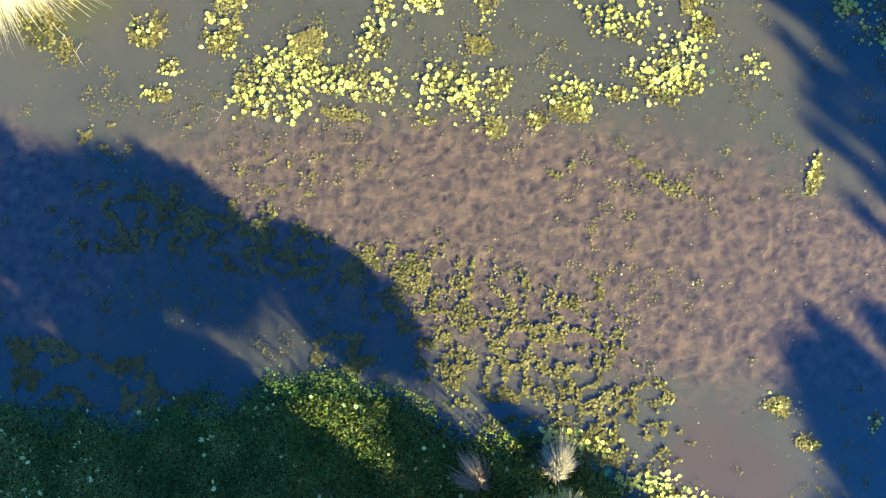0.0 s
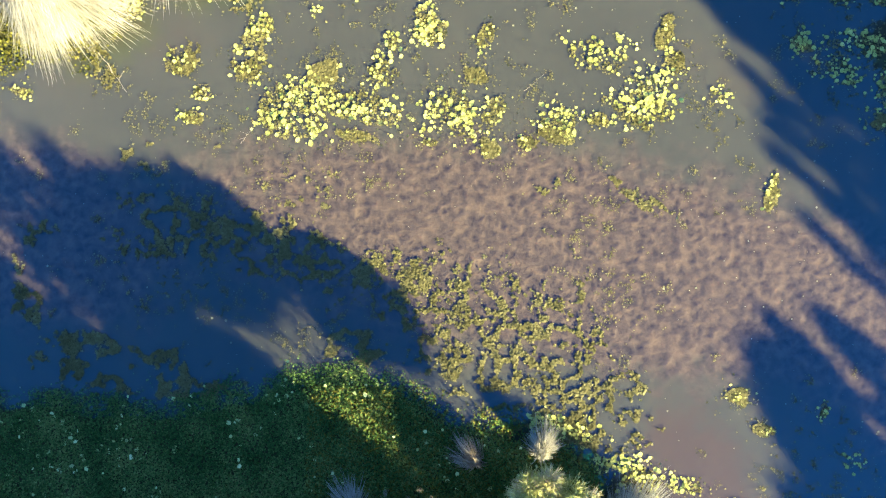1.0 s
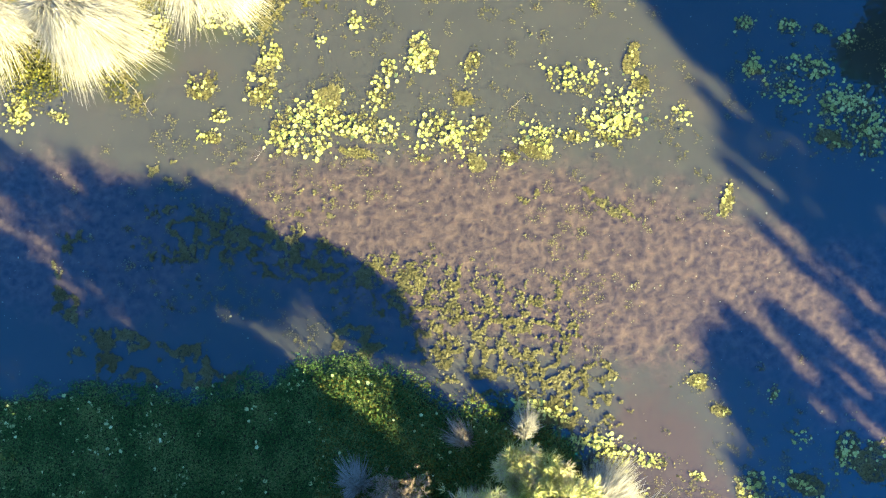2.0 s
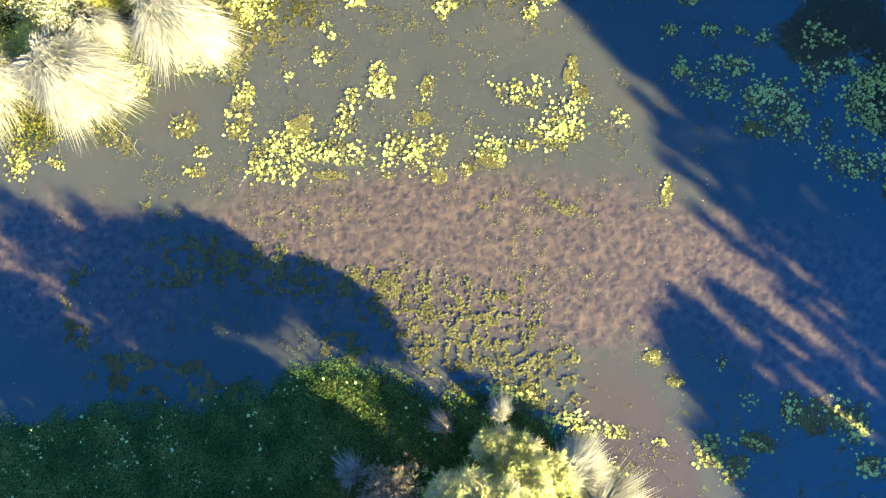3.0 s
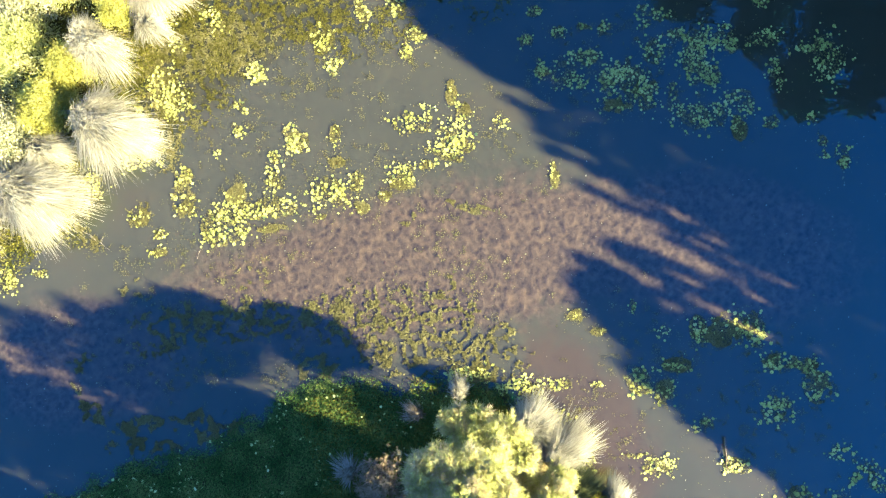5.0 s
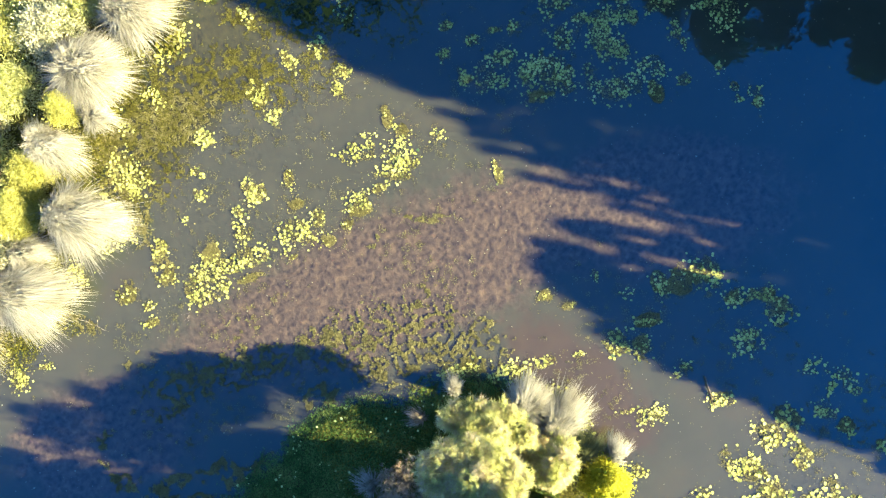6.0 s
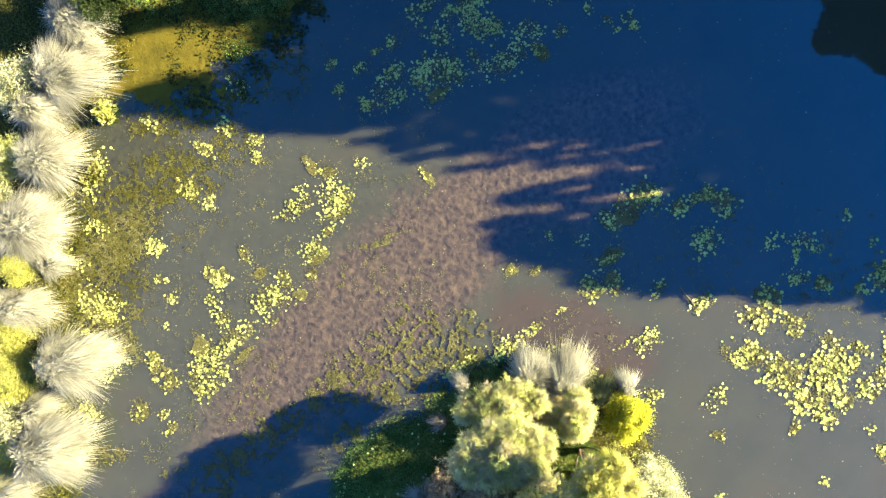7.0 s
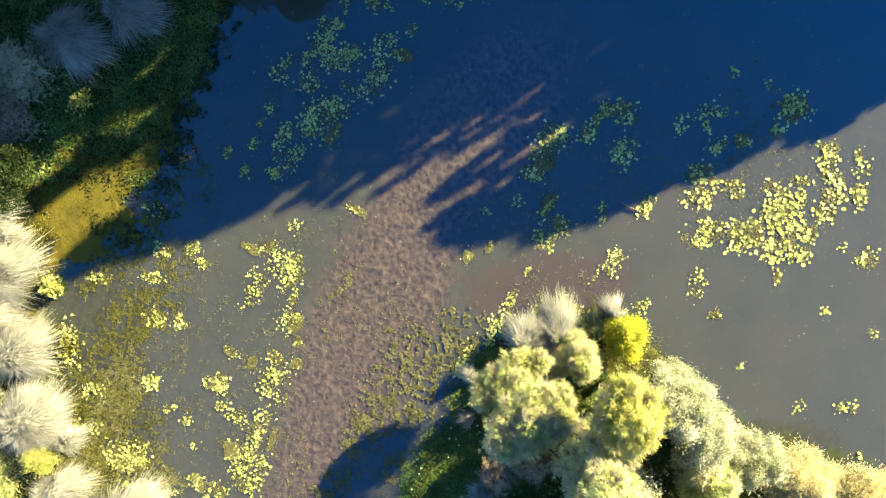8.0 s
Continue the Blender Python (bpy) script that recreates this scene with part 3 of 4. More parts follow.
# ---- tussocks, shrubs and trees ----
def tussock(x, y, r, h, label, lean=(0, 0), material=None, blades=1500):
    """A tuft of long arching blades round a dead heart."""
    fresh(x, y)
    z0 = max(float(ground_height(np.array([x]), np.array([y]))[0]), 0) - 0.02
    n = int(blades * 1.7)
    a = rng.uniform(0, 2 * np.pi, n)
    base = np.sqrt(rng.random(n)) * 0.34 * r
    steep = rng.random(n) ** 0.9
    reach = r * (0.04 + 0.84 * (1 - steep)) * rng.uniform(0.8, 1.15, n)
    top = h * (0.45 + 0.6 * steep) * rng.uniform(0.8, 1.1, n)
    fall = rng.uniform(0.15, 0.75, n) * top * (1.1 - steep)
    out = np.c_[np.cos(a), np.sin(a)]
    locks = ((a / (2 * np.pi) * 24) + rng.normal(size=n) * 0.9).astype(int) % 24
    reach *= rng.uniform(0.6, 1.25, 24)[locks]
    sway = rng.normal(size=(n, 2)) * 0.13 * r + np.array(lean) * r * 1.3 + (rng.normal(size=(24, 2)) * 0.24 * r)[locks]
    side = np.c_[-np.sin(a), np.cos(a), np.zeros(n)]
    rows = []
    wid = rng.uniform(0.004, 0.010, n)[:, None]
    for t, k in ((0, 0.7), (0.25, 1.0), (0.5, 1.0), (0.75, 0.8), (1.0, 0.15)):
        p = np.c_[out * (base + reach * t ** 1.15)[:, None] + sway * t * t, top * (1 - (1 - min(1, t * 1.35)) ** 2) - fall * max(0, t - 0.55) / 0.45]
        rows.append(p - side * wid * k)
        rows.append(p + side * wid * k)
    v = np.stack(rows, 1).reshape(-1, 3)
    b = (np.arange(n) * 10)[:, None]
    f = np.concatenate([b + np.array([2 * i, 2 * i + 1, 2 * i + 3, 2 * i + 2]) for i in range(4)])
    thing = tagged(new("grass_tussock"), label, "grass tussock", "grass tussocks")
    thing.location = (x, y, z0)
    tagged(part("grass_tuft", mesh_from("grass_tuft", v, f, material or STRAW), thing), kind="stuff")
    if material is None:
        g = rng.choice(n, n // 5, replace=False)
        gv = v.reshape(n, 10, 3)[g].reshape(-1, 3) * [0.86, 0.86, 0.97]
        gb = (np.arange(len(g)) * 10)[:, None]
        gf = np.concatenate([gb + np.array([2 * i, 2 * i + 1, 2 * i + 3, 2 * i + 2]) for i in range(4)])
        tagged(part("green_tuft", mesh_from("green_tuft", gv, gf, REED), thing, "grey-green living blades"), kind="stuff")
    m = 260
    at = np.c_[rng.normal(size=(m, 2)) * 0.25 * r, rng.random(m) * 0.2 * h]
    v, f = leaf_quads(at, np.c_[rng.normal(size=(m, 2)), 0.5 * rng.random(m)], 0.4 * r * rng.uniform(0.5, 1, m), 0.06)
    tagged(part("dead_heart", mesh_from("dead_heart", v, f, DEAD), thing, "brown dead blades at the base"), kind="stuff")
    return thing


def shrub(x, y, rx, ry, h, material, label, leaves=16000, size=0.10, width=0.16, lobes=16, turn=0.0, low=0.25, fuzz=1.0, bloom=0.0, name="shrub", streak_shoots=0):
    """A lumpy shrub: stems from one foot to its lobes, and many small leaves on and in the lobes."""
    fresh(x, y)
    z0 = max(float(ground_height(np.array([x]), np.array([y]))[0]), 0) - 0.03
    thing = tagged(new(name), label, "shrub" if name == "shrub" else "tree", "shrubs on the banks" if name == "shrub" else "")
    thing.location, thing.rotation_euler = (x, y, z0), (0, 0, radians(turn))
    a = np.arange(lobes) * 2.4 + rng.random(lobes) * 0.8
    q = np.sqrt((np.arange(lobes) + 0.5) / lobes)
    lr = rng.uniform(0.17, 0.42, lobes) * min(rx, ry) * (1.1 if lobes < 20 else 0.85 if lobes < 40 else 0.68 if lobes < 100 else 0.56)
    cx, cy = np.cos(a) * q * np.maximum(rx - lr, 0.1), np.sin(a) * q * np.maximum(ry - lr, 0.1)
    cz = np.maximum(low * h, h * (1 - 0.5 * q ** 2.5) * rng.uniform(0.62, 1.0, lobes) - lr)
    stems = []
    for i in range(lobes):
        e = np.array([cx[i], cy[i], cz[i]])
        foot = np.array([cx[i] * 0.06, cy[i] * 0.06, 0.0])
        if low > 0.5 and i % 12:
            foot = np.array([cx[i - i % 12] * 0.4, cy[i - i % 12] * 0.4, low * h * 0.85])
        mid = foot * 0.6 + e * 0.4 + rng.normal(size=3) * 0.03 * h
        w0 = 0.005 * h + 0.007
        stems.append(tube([foot, mid, e], [w0, w0 * 0.7, w0 * 0.25], 5))
    v, f = joined(stems)
    part("branchwork", mesh_from("branchwork", v, f, BARK), thing, "brown branching stems")
    n = leaves
    pick = rng.choice(lobes, n, p=lr ** 2 / (lr ** 2).sum())
    d = unit(rng.normal(size=(n, 3)) + np.array([0, 0, 0.45]))
    rad = lr[pick] * (1 - 0.55 * rng.random(n) ** 2.2) * (0.85 + 0.3 * smooth_noise(d[:, 0] * 2 + pick * 3.1, d[:, 1] * 2 + d[:, 2] * 2, 0.8, 15))
    loose = rng.random(n) < 0.42
    rad = np.where(loose, rad * (1 + 0.5 * np.abs(rng.normal(size=n))), rad)
    at = np.c_[cx[pick], cy[pick], cz[pick]] + d * rad[:, None]
    if width < 0.2:
        tuft = rng.choice(n, n // 16)
        own = tuft[rng.integers(len(tuft), size=n)]
        at, d = at[own] + rng.normal(size=(n, 3)) * 0.015, d[own]
    at[:, 2] = np.maximum(at[:, 2], 0.05)
    # leaf clumps along low stems, added to break light below into streaks
    if streak_shoots:
        stem = rng.integers(streak_shoots, size=n // 40)
        k = np.arange(len(stem))
        t = (0.25 + 0.7 * rng.random(len(stem)))[:, None]
        tip = np.c_[cx, cy, cz][stem * (lobes // streak_shoots)]
        at[k] = tip * t + rng.normal(size=(len(stem), 3)) * 0.07
    way = d + rng.normal(size=(n, 3)) * 0.55 * fuzz + np.array([0, 0, 0.2])
    v, f = leaf_quads(at, way, size * rng.uniform(0.5, 1.4, n), width)
    tagged(part("crown", mesh_from("crown", v, f, material), thing), kind="stuff")
    if bloom:
        m = int(leaves * bloom)
        some = rng.choice(lobes, max(2, lobes // 2), replace=False)
        pick = rng.choice(some, m)
        d = unit(rng.normal(size=(m, 3)) * [0.8, 0.8, 0.6] + np.array([0, 0, 0.8]))
        at = np.c_[cx[pick], cy[pick], cz[pick]] + d * (lr[pick] * rng.uniform(0.85, 1.12, m))[:, None]
        v, f = leaf_quads(at, d + rng.normal(size=(m, 3)) * 0.4, size * rng.uniform(0.5, 1.3, m), width)
        tagged(part("flower_spray", mesh_from("flower_spray", v, f, FLOWER), thing, "dry beige flower heads"), kind="stuff")
    return thing


def tree(x, y, r, h, low, label, leaves=9000, lobes=22, turn=0.0, leaf=0.24):
    """A bank tree: a tapered trunk with limbs into the lobes of an uneven crown."""
    fresh(x, y)
    z0 = float(ground_height(np.array([x]), np.array([y]))[0]) - 0.05
    thing = tagged(new("tree"), label, "tree", "trees on the far bank")
    thing.location, thing.rotation_euler = (x, y, z0), (0, 0, radians(turn))
    lean = rng.normal(size=2) * 0.05 * h
    bend = [np.array([0, 0, 0]), np.array([lean[0] * 0.3, lean[1] * 0.3, h * 0.35]), np.array([lean[0], lean[1], h * 0.8])]
    v, f = tube(bend, [0.03 * h, 0.02 * h, 0.006 * h], 9)
    part("trunk", mesh_from("trunk", v, f, BARK, True), thing)
    a = np.arange(lobes) * 2.4 + rng.random(lobes) * 0.9
    lv = np.linspace(0.05, 1, lobes)
    rng.shuffle(lv)
    spread = r * np.sqrt(np.clip(1.05 - (2 * lv - 0.8) ** 2 * 0.75, 0.08, 1))
    q = np.sqrt(rng.random(lobes))
    lr = rng.uniform(0.22, 0.36, lobes) * r
    c = np.c_[np.cos(a) * q * (spread - 0.5 * lr) + lean[0] * lv, np.sin(a) * q * (spread - 0.5 * lr) + lean[1] * lv, h * (low + (1 - low) * lv) - lr * lv]
    limbs = []
    for i in range(lobes):
        s = np.array([lean[0] * 0.5, lean[1] * 0.5, min(c[i, 2] * 0.75, h * 0.75)])
        limbs.append(tube([s, (s + c[i]) / 2 + [0, 0, 0.1 * r], c[i]], [0.010 * h, 0.007 * h, 0.002 * h], 5))
    v, f = joined(limbs)
    part("branchwork", mesh_from("branchwork", v, f, BARK), thing)
    pick = rng.choice(lobes, leaves, p=lr ** 2 / (lr ** 2).sum())
    d = unit(rng.normal(size=(leaves, 3)))
    at = c[pick] + d * (lr[pick] * rng.random(leaves) ** 0.4)[:, None] * np.array([1.15, 1.15, 0.8])
    v, f = leaf_quads(at, d + rng.normal(size=(leaves, 3)), leaf * rng.uniform(0.6, 1.4, leaves), 0.5)
    tagged(part("crown", mesh_from("crown", v, f, DARK_LEAF), thing), kind="stuff")
    return thing


# unseen trees on the far east bank, sized and spaced to shade the water
GUM = "dark leafy tree on the pond's far bank"
SKYLINE = [(-2.3, 2.12, 1.0), (-1.6, 2.91, 1.1), (-0.9, 3.97, 1.1), (-0.2, 4.90, 1.1), (0.5, 5.56, 1.1), (1.0, 6.2, 1.15), (1.6, 6.7, 1.15), (2.3, 7.1, 1.05), (2.65, 7.1, 0.9), (3.05, 7.15, 0.8), (3.6, 6.2, 0.8),
           (4.6, 5.5, 0.9), (5.5, 5.0, 0.8), (6.6, 5.4, 0.8), (7.5, 6.2, 0.8), (8.7, 7.9, 0.95), (9.2, 8.6, 1.15), (9.6, 9.27, 1.3), (10.5, 9.53, 1.5), (10.2, 7.41, 0.8), (10.9, 8.08, 1.0), (13.3, 7.41, 1.0),
           (11.9, 7.81, 1.5), (13.1, 9.2, 0.9), (14.1, 6.8, 1.4), (15.6, 9.8, 2.0), (17.2, 10.2, 2.2)]
# thin-leaved trees added in the skyline's gap to streak light: across, height, half-width, leaves
SLIM = [(3.35, 7.3, 0.60, 2600), (3.75, 7.25, 0.45, 1800), (4.3, 7.0, 0.60, 2400), (4.9, 6.8, 0.55, 1800), (5.45, 6.3, 0.50, 1500), (5.8, 7.2, 0.32, 900), (6.0, 5.7, 0.50, 1200), (6.4, 6.6, 0.40, 1200),
        (6.75, 7.45, 0.42, 2200), (7.1, 7.3, 0.45, 2200), (7.45, 6.9, 0.40, 1300), (7.8, 7.4, 0.50, 1500), (8.25, 7.8, 0.60, 2200)]


def bank_spot(across):
    """A place on the east bank by its distance across the sun's way."""
    far = np.interp(across, [-6, -3, 1.2, 8.5, 13.7, 18, 22.4, 25], [-34, -33.5, -31.5, -27, -22.8, -18.5, -8, -3])
    return -0.743 * far + 0.669 * across, 0.669 * far + 0.743 * across


for across, tall, wide in SKYLINE:
    tx, ty = bank_spot(across)
    tree(tx, ty, wide, tall, 0.05, GUM, int(7000 * wide + 1500), int(14 * wide + 8))
# unseen bushes, added to keep light from passing under the crowns
UNDER = "unseen dense bush added to close gaps below the far trees"
for k in range(1, 16):
    tx, ty = bank_spot(-0.4 + 1.15 * k)
    open_spot = 3.6 < -0.4 + 1.15 * k < 8.2
    tree(tx - 0.6, ty - 0.6, 1.5, 3.3 if open_spot else 4.4 + 0.6 * (k % 3), 0.02, UNDER, 9000, 20)
for across, tall, wide, leafage in SLIM:
    tx, ty = bank_spot(across)
    tree(tx, ty, wide, tall, 0.45, "slim unseen tree added to break the light into streaks", leafage, 16, 0.0, 0.14)
for tx, ty, tr, tall in ((18.2, 9.2, 2.8, 13.4), (20.6, 6.8, 2.8, 13.4), (22.8, 4.2, 2.7, 12.6), (16.9, 12.4, 2.2, 10.5), (15.4, 15.2, 2.4, 10.0)):
    tree(tx, ty, tr, tall, 0.06, GUM, 15000, 30)
# trees out of view to the north, added to block skylight
for tx, ty, tr, tall in ((9.0, 18.6, 2.4, 8.0), (12.6, 17.8, 2.6, 9.5), (5.4, 19.6, 2.4, 7.5), (15.6, 18.2, 2.4, 9.0)):
    tree(tx, ty, tr, tall, 0.06, "unseen leafy tree that keeps skylight off the shaded bank", 11000, 28)
# trees out of view, added to cast dappled shade on bank and water
for tx, ty, tr, tall in ((-2.9, -9.4, 1.9, 5.0), (-2.5, -8.5, 1.3, 4.6), (-4.0, -7.6, 1.2, 3.9), (-5.4, -8.2, 1.3, 4.4), (-7.6, -9.0, 1.4, 4.2), (-4.0, -12.2, 2.1, 6.1), (-6.4, -13.0, 2.1, 6.3), (-8.6, -14.6, 2.2, 6.6), (-11.4, -15.6, 2.3, 6.9)):
    tree(tx, ty, tr, tall, 0.05, "unseen leafy tree added to shade the boggy bank", 4200, 18, 0.0, 0.19)

# the bush point
FEATHER = "feathery yellow-green shrub with grey flower heads on the bank"
# one domed bush built as two crowns, shaped to throw the wanted shadow
shrub(2.75, -5.45, 1.6, 0.85, 2.6, NEEDLE, FEATHER, 46000, 0.19, 0.055, 105, -42, 0.72, 1.0, 0.35)
shrub(1.75, -6.3, 1.75, 1.2, 3.6, NEEDLE, "taller crown of one feathery grey-green shrub, split to shape its shadow", 62000, 0.19, 0.055, 115, -42, 0.77, 1.0, 0.5, "shrub", 9)
shrub(3.05, -9.0, 1.3, 1.1, 5.5, LIME, "tall feathery yellow-green shrub above the bank", 60000, 0.20, 0.055, 70, 20, 0.75, 1.0, 0.2)
shrub(4.0, -7.75, 0.95, 0.75, 2.3, NEEDLE, "beige-topped feathery shrub between taller ones", 26000, 0.16, 0.06, 40, 30, 0.5, 1.0, 0.5)
# twigs added under the crowns to hold back sunlight on the bank
shrub(1.25, -6.6, 1.3, 0.75, 1.25, DEAD, "bare twiggy undergrowth added to break up the low sun", 16000, 0.12, 0.05, 30, -42)
shrub(2.15, -5.85, 0.5, 0.45, 1.35, DEAD, "bare twiggy undergrowth added to break up the low sun", 5000, 0.12, 0.06, 14)
shrub(2.9, -5.5, 0.8, 0.5, 0.75, HERB, "low olive undergrowth below the shrubs", 5000, 0.06, 0.5, 14)
shrub(5.05, -9.3, 0.95, 0.8, 1.9, YELLOW, "bright yellow-leaved shrub at the water's edge", 22000, 0.07, 0.5, 26)
shrub(3.4, -7.1, 0.8, 0.7, 1.05, DRY, "low straw-coloured shrub between taller ones", 16000, 0.11, 0.08, 30, 0, 0.2, 0.9, 0.4)
shrub(3.5, -10.9, 1.35, 1.6, 4.7, SILVER, "grey-green shrub crowded with whitish flowers", 46000, 0.07, 0.5, 50)
shrub(2.5, -12.2, 1.35, 1.4, 3.8, SILVER, "grey-green shrub crowded with whitish flowers", 40000, 0.07, 0.5, 44)
shrub(1.7, -10.6, 0.9, 0.9, 3.0, DARK_LEAF, "dark green leafy shrub in a gap of the thicket", 20000, 0.09, 0.5, 30)
shrub(1.9, -14.5, 1.15, 1.5, 2.6, SILVER, "silvery shrub hanging over the shore", 34000, 0.08, 0.3, 44)
shrub(1.0, -13.0, 1.2, 1.1, 3.3, NEEDLE, "pale yellow-green shrub in the thicket", 22000, 0.17, 0.10, 50, 0, 0.2, 0.9, 0.3)
shrub(1.5, -16.8, 1.3, 1.5, 1.9, DRY, "straw-yellow shrub along the shore", 40000, 0.09, 0.2, 60)
shrub(1.4, -19.2, 1.3, 1.5, 1.9, DRY, "straw-yellow shrub along the shore", 34000, 0.09, 0.2, 60)
shrub(0.4, -21.8, 1.5, 1.6, 2.2, DRY, "straw-yellow shrub along the shore", 24000, 0.10, 0.2, 40)
shrub(0.8, -8.8, 1.6, 1.4, 5.3, NEEDLE, "pale feathery shrub behind the point", 30000, 0.18, 0.10, 60, 0, 0.2, 0.9, 0.5)
# added behind the thicket, its height set by the shadow wanted
shrub(-0.3, -10.1, 1.5, 1.5, 4.6, SILVER, "grey-green leafy shrub behind the point, sized to shade the water", 18000, 0.09, 0.5, 30)
shrub(1.9, -7.9, 0.7, 0.7, 1.6, HERB, "olive shrub down in the thicket", 14000, 0.08, 0.3, 26)
shrub(0.2, -7.0, 1.1, 0.9, 2.3, DEAD, "pinkish-grey twiggy half-dead shrub", 15000, 0.14, 0.06, 40, 0, 0.25, 1.0, 0.25)
shrub(-0.9, -5.9, 0.9, 0.8, 2.0, DEAD, "grey twiggy half-dead shrub", 9000, 0.14, 0.06, 30)
shrub(-1.8, -10.8, 1.6, 1.6, 4.2, SILVER, "grey-green leafy shrub behind the point, sized to shade the water", 20000, 0.09, 0.5, 30)
shrub(-0.8, -14.0, 1.7, 1.8, 4.2, NEEDLE, "olive feathery shrub behind the point", 24000, 0.12, 0.2, 40)
TUFT = "straw-coloured grass tussock leaning over the water"
tussock(4.0, -5.85, 0.75, 1.0, TUFT, (0.4, 0.2), None, 2000)
tussock(4.45, -7.0, 0.95, 1.0, TUFT, (0.4, 0.25), None, 2600)
tussock(4.9, -8.3, 0.6, 0.8, "dark half-dead grass tussock beside a white plume", (0.4, 0.3), REED, 700)
tussock(5.75, -8.75, 0.45, 1.1, "tall whitish grass plume at the water's edge", (0.5, 0.3), STRAW, 700)
tussock(2.2, -4.25, 0.38, 0.6, "thin grey grass tussock at the tip of the point", (0.1, 0.3), None, 500)
tussock(0.75, -4.5, 0.4, 0.6, "dead pale grass tussock fallen open", (-0.4, 0.4), DEAD, 260)
tussock(-1.9, -5.6, 0.45, 0.5, "shaded blue-grey grass tussock", (-0.2, 0.1), None, 400)

# the tussock bank
BANK = "big pale straw grass tussock on the bank"
tussock(-9.2, 6.2, 1.3, 1.6, BANK, (0.2, -0.3), None, 5200)
tussock(-6.2, 7.6, 1.30, 1.6, BANK, (0.2, -0.2), None, 4600)
tussock(-5.7, 10.1, 1.00, 1.4, BANK, (0.1, -0.2), None, 2600)
tussock(-3.3, 11.7, 1.35, 1.5, BANK, (0.1, -0.1), None, 3600)
tussock(-1.0, 12.7, 1.20, 1.4, BANK, (0.15, -0.1), None, 3000)
tussock(1.7, 14.0, 1.25, 1.5, BANK, (0.25, -0.05), None, 3200)
tussock(3.7, 15.0, 1.10, 1.5, BANK, (0.2, 0.0), None, 2400)
tussock(0.2, 14.0, 0.90, 1.3, BANK, (0.15, -0.1), None, 1800)
tussock(-11.5, 6.2, 1.30, 1.5, BANK, (0.0, -0.3), None, 2000)
tussock(-13.6, 7.1, 1.20, 1.5, BANK, (0.0, -0.3), None, 1500)
SMALL = "ragged straw grass tussock between larger ones"
tussock(-3.9, 10.3, 0.55, 0.9, SMALL, (0.2, -0.2), None, 900)
tussock(-8.3, 7.4, 0.70, 1.1, SMALL, (0.1, -0.2), None, 1200)
tussock(3.1, 14.1, 0.60, 0.9, SMALL, (0.3, -0.1), None, 900)
LUSH = "lush green broad-leaved herb at the water's edge"
shrub(-0.4, 11.5, 0.5, 0.5, 0.5, HERB, LUSH, 700, 0.13, 0.8, 9)
shrub(1.7, 12.3, 0.45, 0.4, 0.5, LIME, LUSH, 600, 0.12, 0.8, 8)
shrub(8.9, 12.7, 0.5, 0.5, 0.5, LIME, LUSH, 400, 0.12, 0.8, 8)
COOL = "blue-grey grass tussock in the shade"
tussock(10.9, 13.5, 1.15, 1.4, COOL, (0.1, -0.2), None, 2600)
tussock(12.5, 11.5, 1.1, 1.3, COOL, (0.1, -0.3), None, 1800)
shrub(9.4, 14.7, 1.3, 1.2, 1.9, SILVER, "grey feathery shrub in the shade", 30000, 0.11, 0.08, 50)
shrub(-7.8, 8.5, 1.10, 0.95, 1.6, LIME, "rounded pale yellow-green shrub among tussocks", 20000, 0.07, 0.3, 30)
shrub(-7.5, 8.8, 0.90, 1.00, 1.6, LIME, "rounded pale yellow-green shrub among tussocks", 18000, 0.07, 0.3, 30)
shrub(-4.6, 11.0, 0.75, 0.70, 1.4, LIME, "rounded pale yellow-green shrub among tussocks", 14000, 0.07, 0.3, 30)
shrub(-6.6, 9.7, 0.90, 0.80, 1.5, LIME, "rounded pale yellow-green shrub among tussocks", 14000, 0.07, 0.3, 30)
shrub(-10.0, 7.0, 0.70, 0.80, 1.2, LIME, "rounded pale yellow-green shrub among tussocks", 9000, 0.07, 0.3, 30)
shrub(-10.9, 6.8, 0.90, 0.90, 1.2, LIME, "rounded pale yellow-green shrub among tussocks", 9000, 0.07, 0.3, 30)
shrub(-3.6, 13.4, 1.4, 1.1, 1.8, SILVER, "pale grey-green shrub behind the tussocks", 16000, 0.08, 0.4, 14)
shrub(-9.3, 8.2, 1.4, 1.3, 1.6, SILVER, "pale grey-green shrub behind the tussocks", 16000, 0.08, 0.4, 14)
shrub(-8.2, 10.6, 1.5, 1.4, 1.8, NEEDLE, "straw-yellow shrub behind the tussocks", 16000, 0.10, 0.25, 14)
shrub(-11.6, 8.6, 1.5, 1.4, 1.8, LIME, "rounded pale yellow-green shrub among tussocks", 14000, 0.08, 0.3, 14)
shrub(-6.2, 12.6, 1.5, 1.4, 1.9, NEEDLE, "straw-yellow shrub behind the tussocks", 16000, 0.10, 0.25, 14)
shrub(-9.9, 9.9, 1.3, 1.2, 1.7, SILVER, "pale grey-green shrub behind the tussocks", 16000, 0.07, 0.4, 20)
shrub(-7.4, 12.2, 1.3, 1.2, 1.7, SILVER, "pale grey-green shrub behind the tussocks", 16000, 0.07, 0.4, 20)
shrub(-4.9, 14.4, 1.3, 1.2, 1.8, LIME, "rounded pale yellow-green shrub among tussocks", 14000, 0.07, 0.3, 16)
shrub(-1.9, 13.9, 1.1, 0.9, 1.6, NEEDLE, "straw-yellow shrub behind the tussocks", 14000, 0.09, 0.25, 16)
